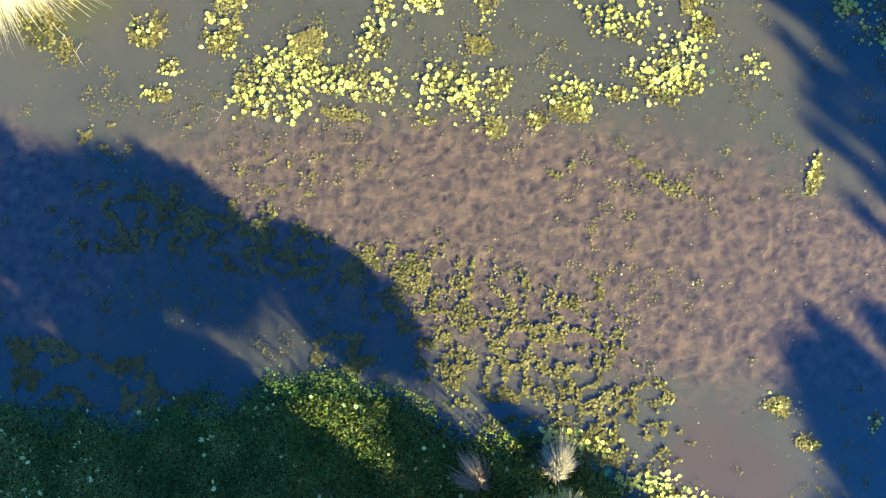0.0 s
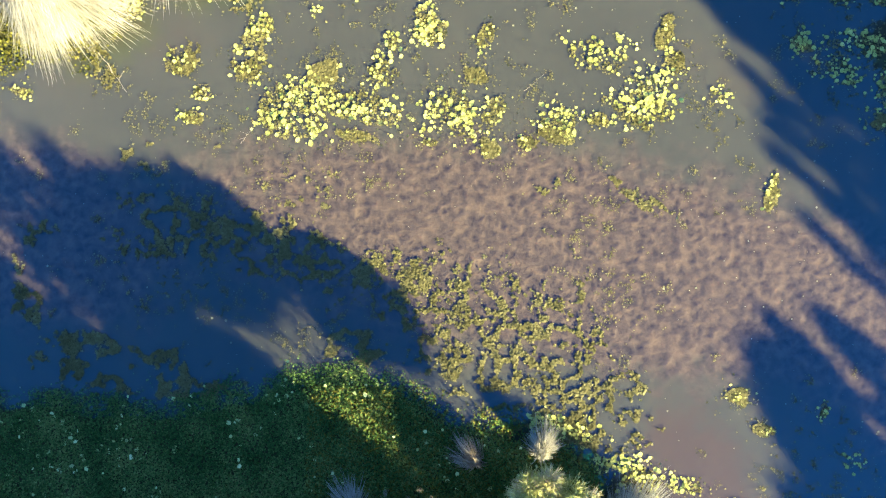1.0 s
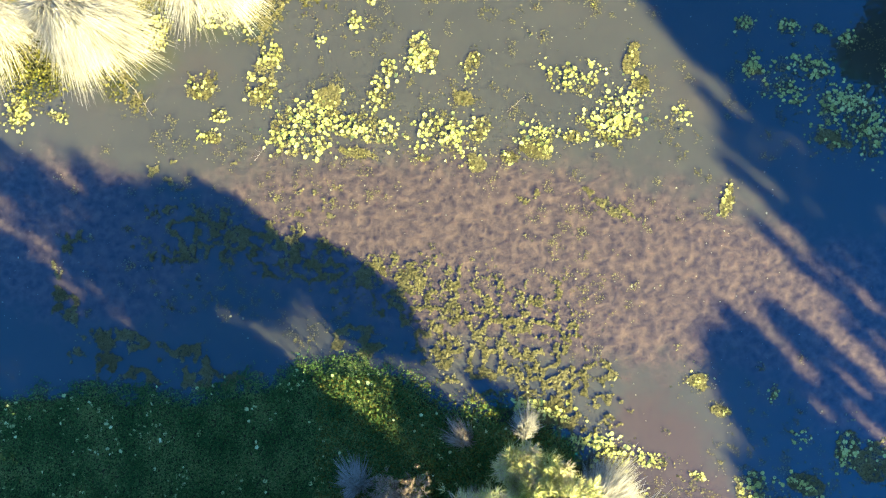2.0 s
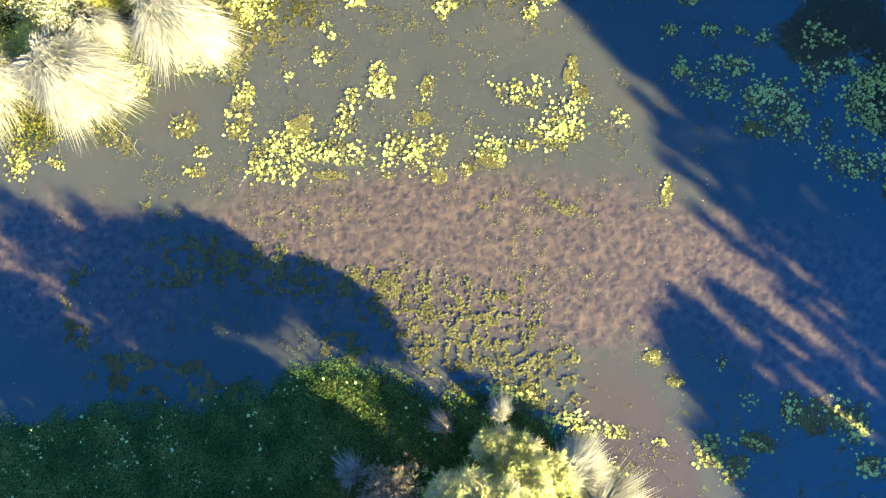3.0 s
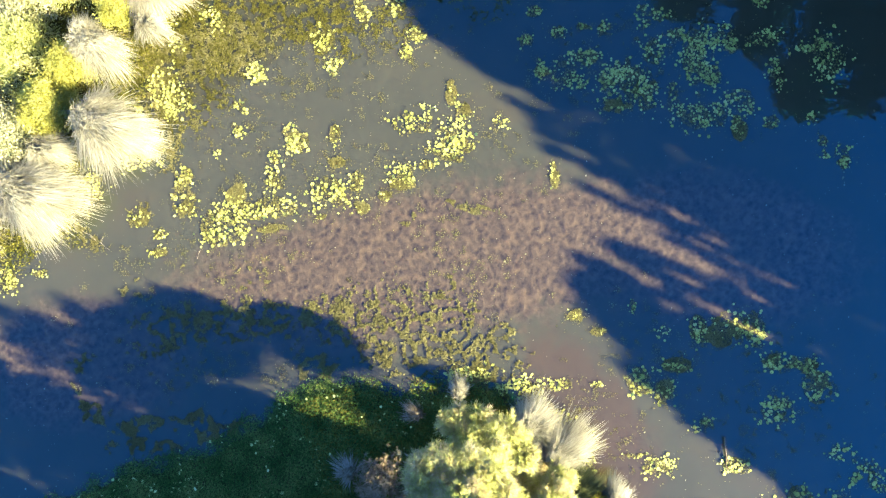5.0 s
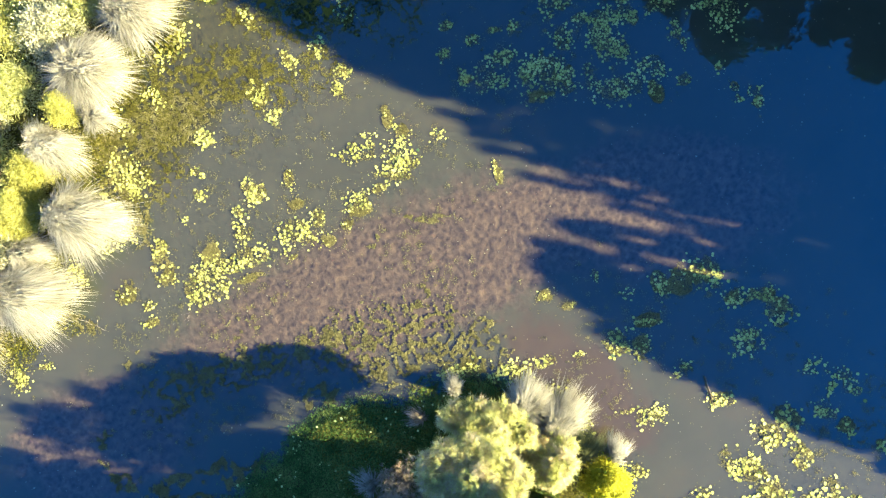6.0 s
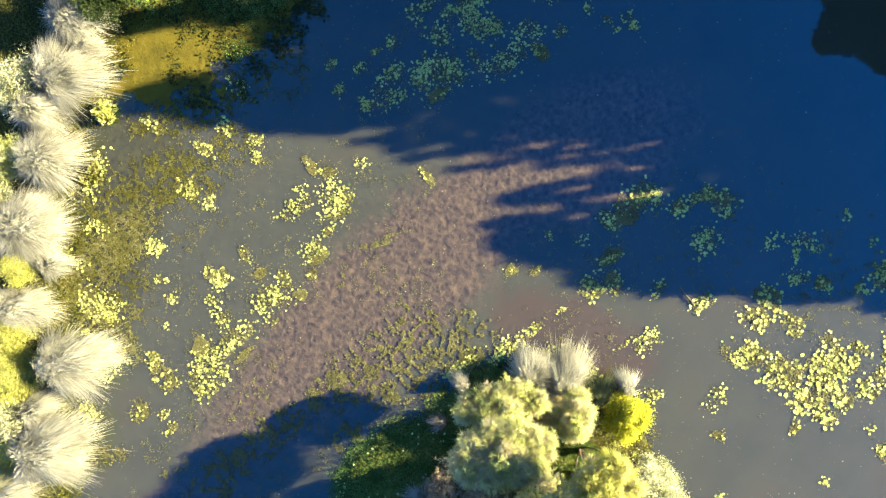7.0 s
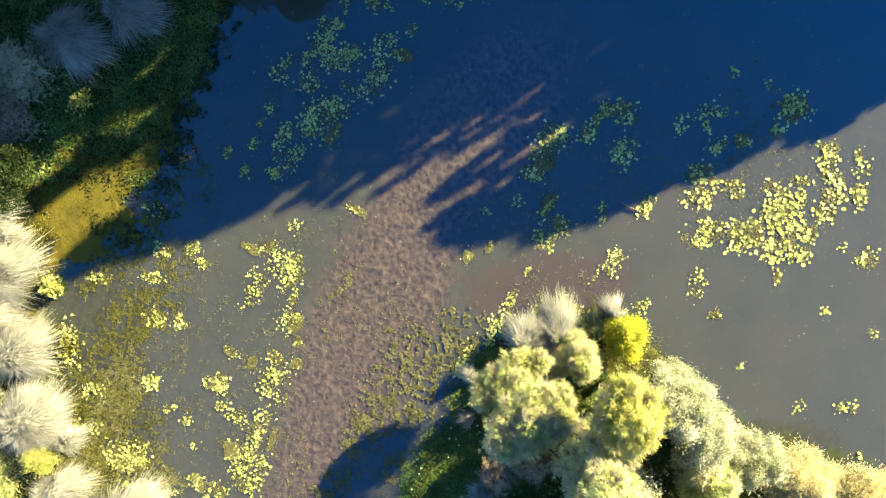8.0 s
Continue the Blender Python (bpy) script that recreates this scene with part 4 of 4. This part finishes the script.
shrub(0.6, 15.0, 1.3, 1.1, 1.7, SILVER, "pale grey-green shrub behind the tussocks", 14000, 0.07, 0.4, 16)
shrub(7.6, 14.9, 1.3, 1.2, 1.9, DEAD, "grey twiggy shrub in the shade", 16000, 0.12, 0.10, 14)
# dark leaf colour stands in for shade; the height shades the tussock beyond
shrub(5.9, 14.3, 1.0, 0.9, 2.0, DARK_LEAF, "leafy shrub with leaves darkened to stand in for shade", 12000, 0.08, 0.4, 12)
shrub(4.8, 14.5, 1.0, 0.9, 2.2, DARK_LEAF, "leafy shrub with leaves darkened to stand in for shade", 12000, 0.08, 0.4, 12)


# ---- driftwood ----
def stick(name, label, a, b, r0, r1, twigs=0, material=None):
    """A crooked fallen stick, with side twigs."""
    a, b = np.array(a, float), np.array(b, float)
    t = np.linspace(0, 1, 7)[:, None]
    pts = a + (b - a) * t + rng.normal(size=(7, 3)) * np.linalg.norm(b - a) * 0.012
    pieces = [tube(pts, np.linspace(r0, r1, 7), 6)]
    for k in range(twigs):
        s = pts[2 + k % 4]
        e = s + rng.normal(size=3) * [0.16, 0.16, 0.05] + [0, 0, 0.03]
        pieces.append(tube([s, (s + e) / 2, e], [r1, r1 * 0.7, r1 * 0.3], 4))
    v, f = joined(pieces)
    tagged(new(name, mesh_from(name, v, f, material or GREY_WOOD, True)), label, "stick")


stick("dead_stick", "dark bare stick lying across a lily patch", (9.86, -8.1, 0.10), (9.62, -9.19, 0.0), 0.030, 0.020, 3, BARK)
stick("twig", "thin pale twig afloat on open water", (1.75, 3.77, 0.012), (2.2, 4.15, 0.02), 0.0025, 0.0015, 1)
stick("twig", "thin pale twig afloat beside the weed", (-4.77, 2.48, 0.012), (-4.45, 2.92, 0.02), 0.0025, 0.0015, 2)
stick("branch", "weedy branch trailing from the bank", (-8.2, 4.6, 0.06), (-7.5, 3.65, 0.01), 0.008, 0.004, 4)

# ---- lily patches, one by one ----
lily_patch(-3.60, 3.24, 0.75, 0.64, -14, 95, 60, 0.085, 0.09)
lily_patch(-2.82, 4.16, 0.43, 0.28, 16, 6, 170, 0.060, 0.05)
lily_patch(-2.07, 3.38, 1.03, 0.36, -14, 58, 60, 0.085, 0.08)
lily_patch(-1.48, 4.25, 0.36, 0.39, -14, 18, 20, 0.075, 0.06)
lily_patch(0.09, 3.24, 0.61, 0.53, -14, 54, 30, 0.085, 0.09)
lily_patch(1.06, 3.18, 0.32, 0.45, -14, 14, 50, 0.060, 0.06)
lily_patch(0.79, 2.47, 0.43, 0.25, -14, 4, 110, 0.050, 0.06)
lily_patch(2.53, 3.14, 0.45, 0.36, -14, 36, 20, 0.080, 0.08)
lily_patch(2.49, 2.74, 0.43, 0.21, -14, 5, 120, 0.050, 0.06)
lily_patch(1.85, 2.55, 0.32, 0.16, -14, 5, 50, 0.055, 0.06)
lily_patch(3.39, 4.59, 0.64, 0.39, -14, 30, 15, 0.080, 0.06)
lily_patch(4.06, 4.82, 0.27, 0.21, -14, 9, 0, 0.070, 0.06)
lily_patch(4.92, 5.12, 0.20, 0.43, -14, 9, 70, 0.065, 0.06)
lily_patch(4.61, 3.87, 0.53, 0.50, -14, 56, 40, 0.085, 0.10)
lily_patch(5.07, 4.38, 0.27, 0.36, -14, 10, 80, 0.065, 0.06)
lily_patch(3.85, 3.47, 0.36, 0.20, -14, 14, 10, 0.075, 0.06)
lily_patch(4.27, 3.07, 0.36, 0.18, -14, 12, 20, 0.070, 0.06)
lily_patch(4.87, 3.43, 0.28, 0.36, -14, 16, 20, 0.070, 0.06)
lily_patch(3.37, 3.15, 0.32, 0.16, -14, 9, 30, 0.060, 0.06)
lily_patch(-0.41, 5.16, 0.36, 0.36, -14, 24, 30, 0.080, 0.06)
lily_patch(0.85, 4.97, 0.18, 0.36, -14, 8, 30, 0.060, 0.06)
lily_patch(0.56, 4.16, 0.39, 0.21, -14, 2, 110, 0.050, 0.06)
lily_patch(-4.67, 4.32, 0.39, 0.39, -14, 18, 60, 0.080, 0.06)
lily_patch(-4.27, 5.21, 0.18, 0.28, -14, 11, 20, 0.075, 0.06)
lily_patch(-2.13, 6.20, 0.18, 0.14, -14, 7, 4, 0.070, 0.06)
lily_patch(-3.09, 5.60, 0.14, 0.14, -14, 5, 10, 0.060, 0.06)
lily_patch(-6.18, 4.38, 0.30, 0.25, -14, 10, 30, 0.070, 0.06)
lily_patch(-5.69, 3.64, 0.25, 0.16, -14, 7, 20, 0.060, 0.06)
lily_patch(-6.01, 3.10, 0.34, 0.16, -14, 11, 30, 0.060, 0.06)
lily_patch(-0.97, 7.74, 0.27, 0.27, -14, 18, 20, 0.075, 0.06)
lily_patch(1.44, 8.13, 0.30, 0.39, -14, 20, 20, 0.070, 0.06)
lily_patch(1.60, 7.26, 0.25, 0.14, -14, 10, 4, 0.070, 0.06)
lily_patch(4.38, 7.22, 0.28, 0.18, -14, 9, 10, 0.060, 0.06)
lily_patch(3.90, 6.78, 0.18, 0.14, -14, 5, 10, 0.060, 0.06)
lily_patch(6.16, 3.67, 0.27, 0.18, -14, 11, 4, 0.075, 0.06)
lily_patch(7.29, 1.52, 0.14, 0.43, -14, 9, 60, 0.060, 0.06)
lily_patch(-2.05, 2.67, 0.53, 0.14, -14, 4, 70, 0.050, 0.06)
lily_patch(-0.46, 2.67, 0.28, 0.18, -14, 4, 60, 0.050, 0.06)
lily_patch(-11.04, 3.75, 0.30, 0.43, -14, 18, 20, 0.075, 0.06)
lily_patch(-10.08, 3.70, 0.32, 0.14, -14, 9, 10, 0.060, 0.06)
lily_patch(8.29, 6.84, 0.25, 0.18, -14, 9, 8, 0.075, 0.06)
lily_patch(7.75, 6.01, 0.25, 0.21, -14, 10, 8, 0.075, 0.06)
lily_patch(8.82, 5.92, 0.32, 0.21, -14, 11, 8, 0.075, 0.06)
lily_patch(9.67, 5.86, 0.28, 0.11, -14, 6, 8, 0.075, 0.06)
lily_patch(10.36, 5.58, 0.25, 0.18, -14, 10, 8, 0.075, 0.06)
lily_patch(11.62, 5.55, 0.21, 0.39, -14, 16, 8, 0.075, 0.06)
lily_patch(12.13, 5.45, 0.32, 0.21, -14, 12, 8, 0.075, 0.06)
lily_patch(9.14, 5.04, 0.21, 0.21, -14, 9, 8, 0.075, 0.06)
lily_patch(9.59, 4.83, 0.23, 0.27, -14, 16, 8, 0.075, 0.06)
lily_patch(11.71, 2.62, 0.25, 0.61, -14, 16, 8, 0.075, 0.06)
lily_patch(14.98, 3.69, 0.57, 0.25, -14, 24, 8, 0.075, 0.06)
lily_patch(14.98, 2.69, 0.21, 0.36, -14, 13, 8, 0.075, 0.06)
lily_patch(15.04, 2.09, 0.14, 0.21, -14, 7, 8, 0.075, 0.06)
lily_patch(14.38, 1.03, 0.25, 0.21, -14, 8, 8, 0.075, 0.06)
lily_patch(16.11, 2.94, 0.36, 0.14, -14, 14, 8, 0.075, 0.06)
lily_patch(15.64, 0.79, 0.18, 0.18, -14, 6, 8, 0.075, 0.06)
lily_patch(15.72, -0.22, 0.14, 0.39, -14, 8, 8, 0.075, 0.06)
lily_patch(15.21, 4.92, 0.25, 0.21, -14, 14, 8, 0.075, 0.06)
lily_patch(12.37, 4.65, 0.25, 0.25, -14, 11, 8, 0.075, 0.06)
lily_patch(13.94, 3.78, 0.21, 0.25, -14, 12, 8, 0.075, 0.06)
lily_patch(13.11, 2.99, 0.27, 0.36, -14, 24, 8, 0.075, 0.06)
lily_patch(7.96, 4.88, 0.27, 0.28, -14, 18, 40, 0.080, 0.06)
lily_patch(8.82, 4.48, 0.61, 0.50, -14, 44, 30, 0.070, 0.06)
lily_patch(10.34, 3.71, 0.75, 0.53, -14, 95, 40, 0.075, 0.06)
lily_patch(9.85, 3.01, 0.53, 0.28, -14, 10, 190, 0.060, 0.06)
lily_patch(10.92, 3.16, 0.39, 0.57, -14, 36, 50, 0.075, 0.06)
lily_patch(11.54, 4.41, 0.36, 0.50, -14, 30, 20, 0.075, 0.06)
lily_patch(12.79, 3.84, 0.43, 0.82, -14, 105, 30, 0.075, 0.06)
lily_patch(13.69, 4.21, 0.43, 0.36, -14, 34, 10, 0.075, 0.06)
lily_patch(12.46, 1.85, 0.71, 0.43, -14, 54, 30, 0.075, 0.06)
lily_patch(13.64, 1.94, 0.45, 0.46, -14, 30, 10, 0.080, 0.06)
lily_patch(13.39, 1.17, 0.25, 0.43, -14, 14, 60, 0.070, 0.06)
lily_patch(16.68, 2.42, 0.57, 0.75, -14, 58, 30, 0.080, 0.06)
lily_patch(16.20, -0.74, 0.25, 0.39, -14, 20, 20, 0.080, 0.06)
lily_patch(11.64, -5.09, 0.53, 0.64, -14, 44, 70, 0.085, 0.06)
lily_patch(10.81, -4.89, 0.61, 0.50, -14, 12, 220, 0.070, 0.06)
lily_patch(10.17, -4.63, 0.30, 0.46, -14, 20, 40, 0.080, 0.06)
lily_patch(12.28, -6.35, 0.53, 0.27, -14, 24, 70, 0.085, 0.06)
lily_patch(13.06, -6.72, 0.36, 0.25, -14, 18, 30, 0.085, 0.06)
lily_patch(13.15, -7.48, 0.43, 0.50, -14, 30, 70, 0.085, 0.06)
lily_patch(11.73, -7.82, 0.57, 0.43, -14, 40, 10, 0.085, 0.06)
lily_patch(7.86, -5.65, 0.39, 0.43, -14, 30, 60, 0.080, 0.06)
lily_patch(8.52, -6.20, 0.32, 0.39, -14, 18, 80, 0.075, 0.06)
lily_patch(9.15, -5.51, 0.45, 0.25, -14, 18, 70, 0.080, 0.06)
lily_patch(9.00, -4.34, 0.25, 0.18, -14, 9, 20, 0.065, 0.06)
lily_patch(9.32, -7.60, 0.36, 0.25, -14, 14, 50, 0.080, 0.06)
lily_patch(8.36, -3.34, 0.11, 0.25, -14, 6, 6, 0.060, 0.06)
lily_patch(6.55, -3.06, 0.32, 0.21, 11, 9, 110, 0.055, 0.05)
lily_patch(7.09, -3.75, 0.25, 0.14, -14, 5, 20, 0.055, 0.06)
lily_patch(9.99, -9.09, 0.43, 0.25, -14, 26, 20, 0.085, 0.06)
lily_patch(7.59, -8.44, 0.48, 0.32, -14, 28, 20, 0.085, 0.06)
lily_patch(7.11, -7.90, 0.39, 0.09, -14, 7, 20, 0.060, 0.06)
lily_patch(6.59, -5.38, 0.28, 0.12, -14, 8, 10, 0.060, 0.06)
lily_patch(5.34, -4.97, 0.43, 0.18, -14, 18, 20, 0.075, 0.06)
lily_patch(13.17, -9.67, 0.46, 0.21, -14, 9, 0, 0.065, 0.06)
lily_patch(14.77, -13.50, 0.53, 0.53, -63, 60, 110, 0.085, 0.08)
lily_patch(13.84, -13.12, 0.27, 0.19, -63, 12, 6, 0.085, 0.08)
lily_patch(13.13, -11.96, 0.29, 0.32, -63, 14, 40, 0.085, 0.08)
lily_patch(13.97, -10.65, 0.59, 0.38, -63, 30, 4, 0.085, 0.08)
lily_patch(13.27, -10.63, 0.13, 0.34, -63, 9, 0, 0.085, 0.08)
lily_patch(12.79, -11.15, 0.42, 0.27, -63, 20, 4, 0.085, 0.08)
lily_patch(13.19, -9.56, 0.25, 0.29, -63, 9, 0, 0.085, 0.08)
lily_patch(15.53, -11.09, 0.13, 0.25, -63, 6, 0, 0.085, 0.08)
lily_patch(15.41, -12.41, 0.13, 0.19, -63, 5, 0, 0.085, 0.08)
lily_patch(4.33, -18.21, 0.43, 0.30, -77, 12, 10, 0.080, 0.06)
lily_patch(7.27, -18.43, 0.19, 0.15, -77, 6, 4, 0.080, 0.06)
lily_patch(13.33, -16.55, 0.30, 0.43, -77, 12, 4, 0.080, 0.06)
lily_patch(7.51, -11.69, 0.39, 0.47, -77, 18, 10, 0.080, 0.06)
lily_patch(6.29, -9.82, 0.28, 0.21, -77, 12, 20, 0.080, 0.06)
lily_patch(7.68, -16.50, 0.17, 0.13, -77, 5, 0, 0.080, 0.06)
lily_patch(10.19, -16.50, 0.21, 0.15, -77, 5, 0, 0.080, 0.06)
lily_patch(3.94, -16.48, 0.26, 0.21, -77, 7, 4, 0.080, 0.06)
lily_patch(4.91, -13.96, 0.11, 0.09, -77, 4, 2, 0.080, 0.06)
lily_patch(2.64, -19.07, 0.11, 0.17, -77, 5, 2, 0.080, 0.06)
lily_patch(6.56, -12.57, 0.30, 0.17, -77, 3, 30, 0.080, 0.06)
lily_patch(11.55, -10.79, 0.52, 0.39, -77, 20, 69, 0.110, 0.05)
lily_patch(10.66, -10.90, 0.52, 0.43, -77, 22, 76, 0.110, 0.05)
lily_patch(11.43, -11.79, 0.64, 0.19, -77, 12, 43, 0.110, 0.05)
lily_patch(9.17, -11.06, 0.47, 0.37, -77, 17, 59, 0.110, 0.05)
lily_patch(9.64, -11.74, 0.52, 0.43, -77, 22, 76, 0.110, 0.05)
lily_patch(9.72, -12.97, 0.69, 0.64, -77, 45, 153, 0.110, 0.05)
lily_patch(11.14, -12.29, 0.26, 0.19, -77, 5, 17, 0.110, 0.05)
lily_patch(11.63, -13.46, 0.32, 0.28, -77, 9, 31, 0.110, 0.05)
lily_patch(10.78, -13.78, 0.52, 0.58, -77, 30, 103, 0.110, 0.05)
lily_patch(11.38, -14.23, 0.60, 0.47, -77, 29, 98, 0.110, 0.05)
lily_patch(10.15, -14.26, 0.64, 0.64, -77, 42, 144, 0.110, 0.05)
lily_patch(9.38, -14.03, 0.34, 0.47, -77, 16, 56, 0.110, 0.05)
lily_patch(9.66, -14.92, 0.47, 0.52, -77, 25, 84, 0.110, 0.05)
lily_patch(10.38, -15.21, 0.32, 0.32, -77, 10, 36, 0.110, 0.05)
lily_patch(12.19, -14.43, 0.39, 0.21, -77, 8, 28, 0.110, 0.05)
lily_patch(13.43, -15.14, 0.47, 0.43, -77, 20, 70, 0.110, 0.05)
lily_patch(12.55, -15.52, 0.43, 0.39, -77, 17, 57, 0.110, 0.05)
lily_patch(11.95, -15.89, 0.60, 0.32, -77, 19, 67, 0.110, 0.05)
lily_patch(12.18, -16.68, 0.32, 0.43, -77, 14, 48, 0.110, 0.05)
lily_patch(11.17, -15.61, 0.39, 0.39, -77, 15, 51, 0.110, 0.05)
lily_patch(13.57, -16.22, 0.19, 0.19, -77, 3, 12, 0.110, 0.05)
lily_patch(9.89, -17.54, 0.39, 0.34, -77, 13, 46, 0.110, 0.05)
lily_patch(8.50, -14.46, 0.17, 0.30, -77, 5, 17, 0.110, 0.05)
lily_patch(5.50, 9.08, 0.34, 0.26, -77, 10, 20, 0.085, 0.08)
lily_patch(4.06, 8.54, 0.30, 0.30, -77, 18, 8, 0.085, 0.08)
lily_patch(2.47, 10.68, 0.47, 0.17, -77, 16, 4, 0.085, 0.08)
lily_patch(4.39, 7.37, 0.28, 0.21, -77, 8, 20, 0.085, 0.08)
lily_patch(2.92, 8.62, 0.43, 0.21, -77, 20, 30, 0.085, 0.08)
lily_patch(3.91, 6.92, 0.28, 0.17, -77, 9, 6, 0.085, 0.08)
lily_patch(1.47, 7.16, 0.28, 0.19, -77, 12, 6, 0.085, 0.08)
lily_patch(1.38, 8.11, 0.39, 0.28, -77, 18, 30, 0.085, 0.08)
lily_patch(-0.48, 11.46, 0.60, 0.86, -77, 70, 40, 0.085, 0.08)
lily_patch(1.91, 12.83, 0.54, 0.32, -77, 36, 20, 0.085, 0.08)
lily_patch(-1.88, 9.94, 0.54, 0.30, -77, 28, 30, 0.085, 0.08)
lily_patch(-1.08, 7.81, 0.30, 0.26, -77, 20, 6, 0.085, 0.08)
lily_patch(-0.52, 5.35, 0.47, 0.24, -77, 22, 20, 0.085, 0.08)
lily_patch(-4.03, 8.31, 0.73, 0.52, -77, 56, 60, 0.085, 0.08)
lily_patch(-3.46, 9.70, 0.64, 0.32, -77, 30, 40, 0.085, 0.08)
lily_patch(-5.23, 7.24, 0.73, 0.30, -77, 36, 30, 0.085, 0.08)
lily_patch(-4.48, 5.24, 0.30, 0.19, -77, 12, 10, 0.085, 0.08)
lily_patch(9.46, 13.25, 0.39, 0.30, -77, 22, 10, 0.085, 0.08)
lily_patch(-1.91, 6.85, 0.30, 0.17, -77, 7, 10, 0.085, 0.08)
lily_patch(-2.18, 6.10, 0.19, 0.15, -77, 6, 6, 0.085, 0.08)
lily_patch(-1.30, 4.83, 0.26, 0.21, -77, 9, 20, 0.085, 0.08)
lily_patch(-7.45, 5.84, 0.40, 0.49, -7, 38, 30, 0.080, 0.08)
lily_patch(-5.45, 6.60, 0.73, 0.66, -7, 80, 60, 0.080, 0.08)
lily_patch(-4.08, 7.92, 0.63, 0.56, -7, 58, 60, 0.080, 0.08)
lily_patch(-10.90, 5.07, 0.49, 0.40, -7, 40, 60, 0.080, 0.08)
lily_patch(-11.23, 3.73, 0.33, 0.36, -7, 18, 20, 0.080, 0.08)
lily_patch(2.64, -3.82, 0.75, 0.28, -14, 50, 60, 0.080, 0.10)
lily_patch(4.33, -4.84, 0.57, 0.32, -14, 40, 40, 0.080, 0.10)
lily_patch(4.85, -6.22, 0.50, 0.53, -14, 60, 40, 0.080, 0.10)
lily_patch(5.40, -7.25, 0.39, 0.61, -14, 50, 40, 0.080, 0.10)
lily_patch(2.42, -3.89, 0.43, 0.23, 1, 34, 40, 0.080, 0.10)
lily_patch(3.85, -4.60, 0.48, 0.18, 1, 30, 20, 0.070, 0.10)
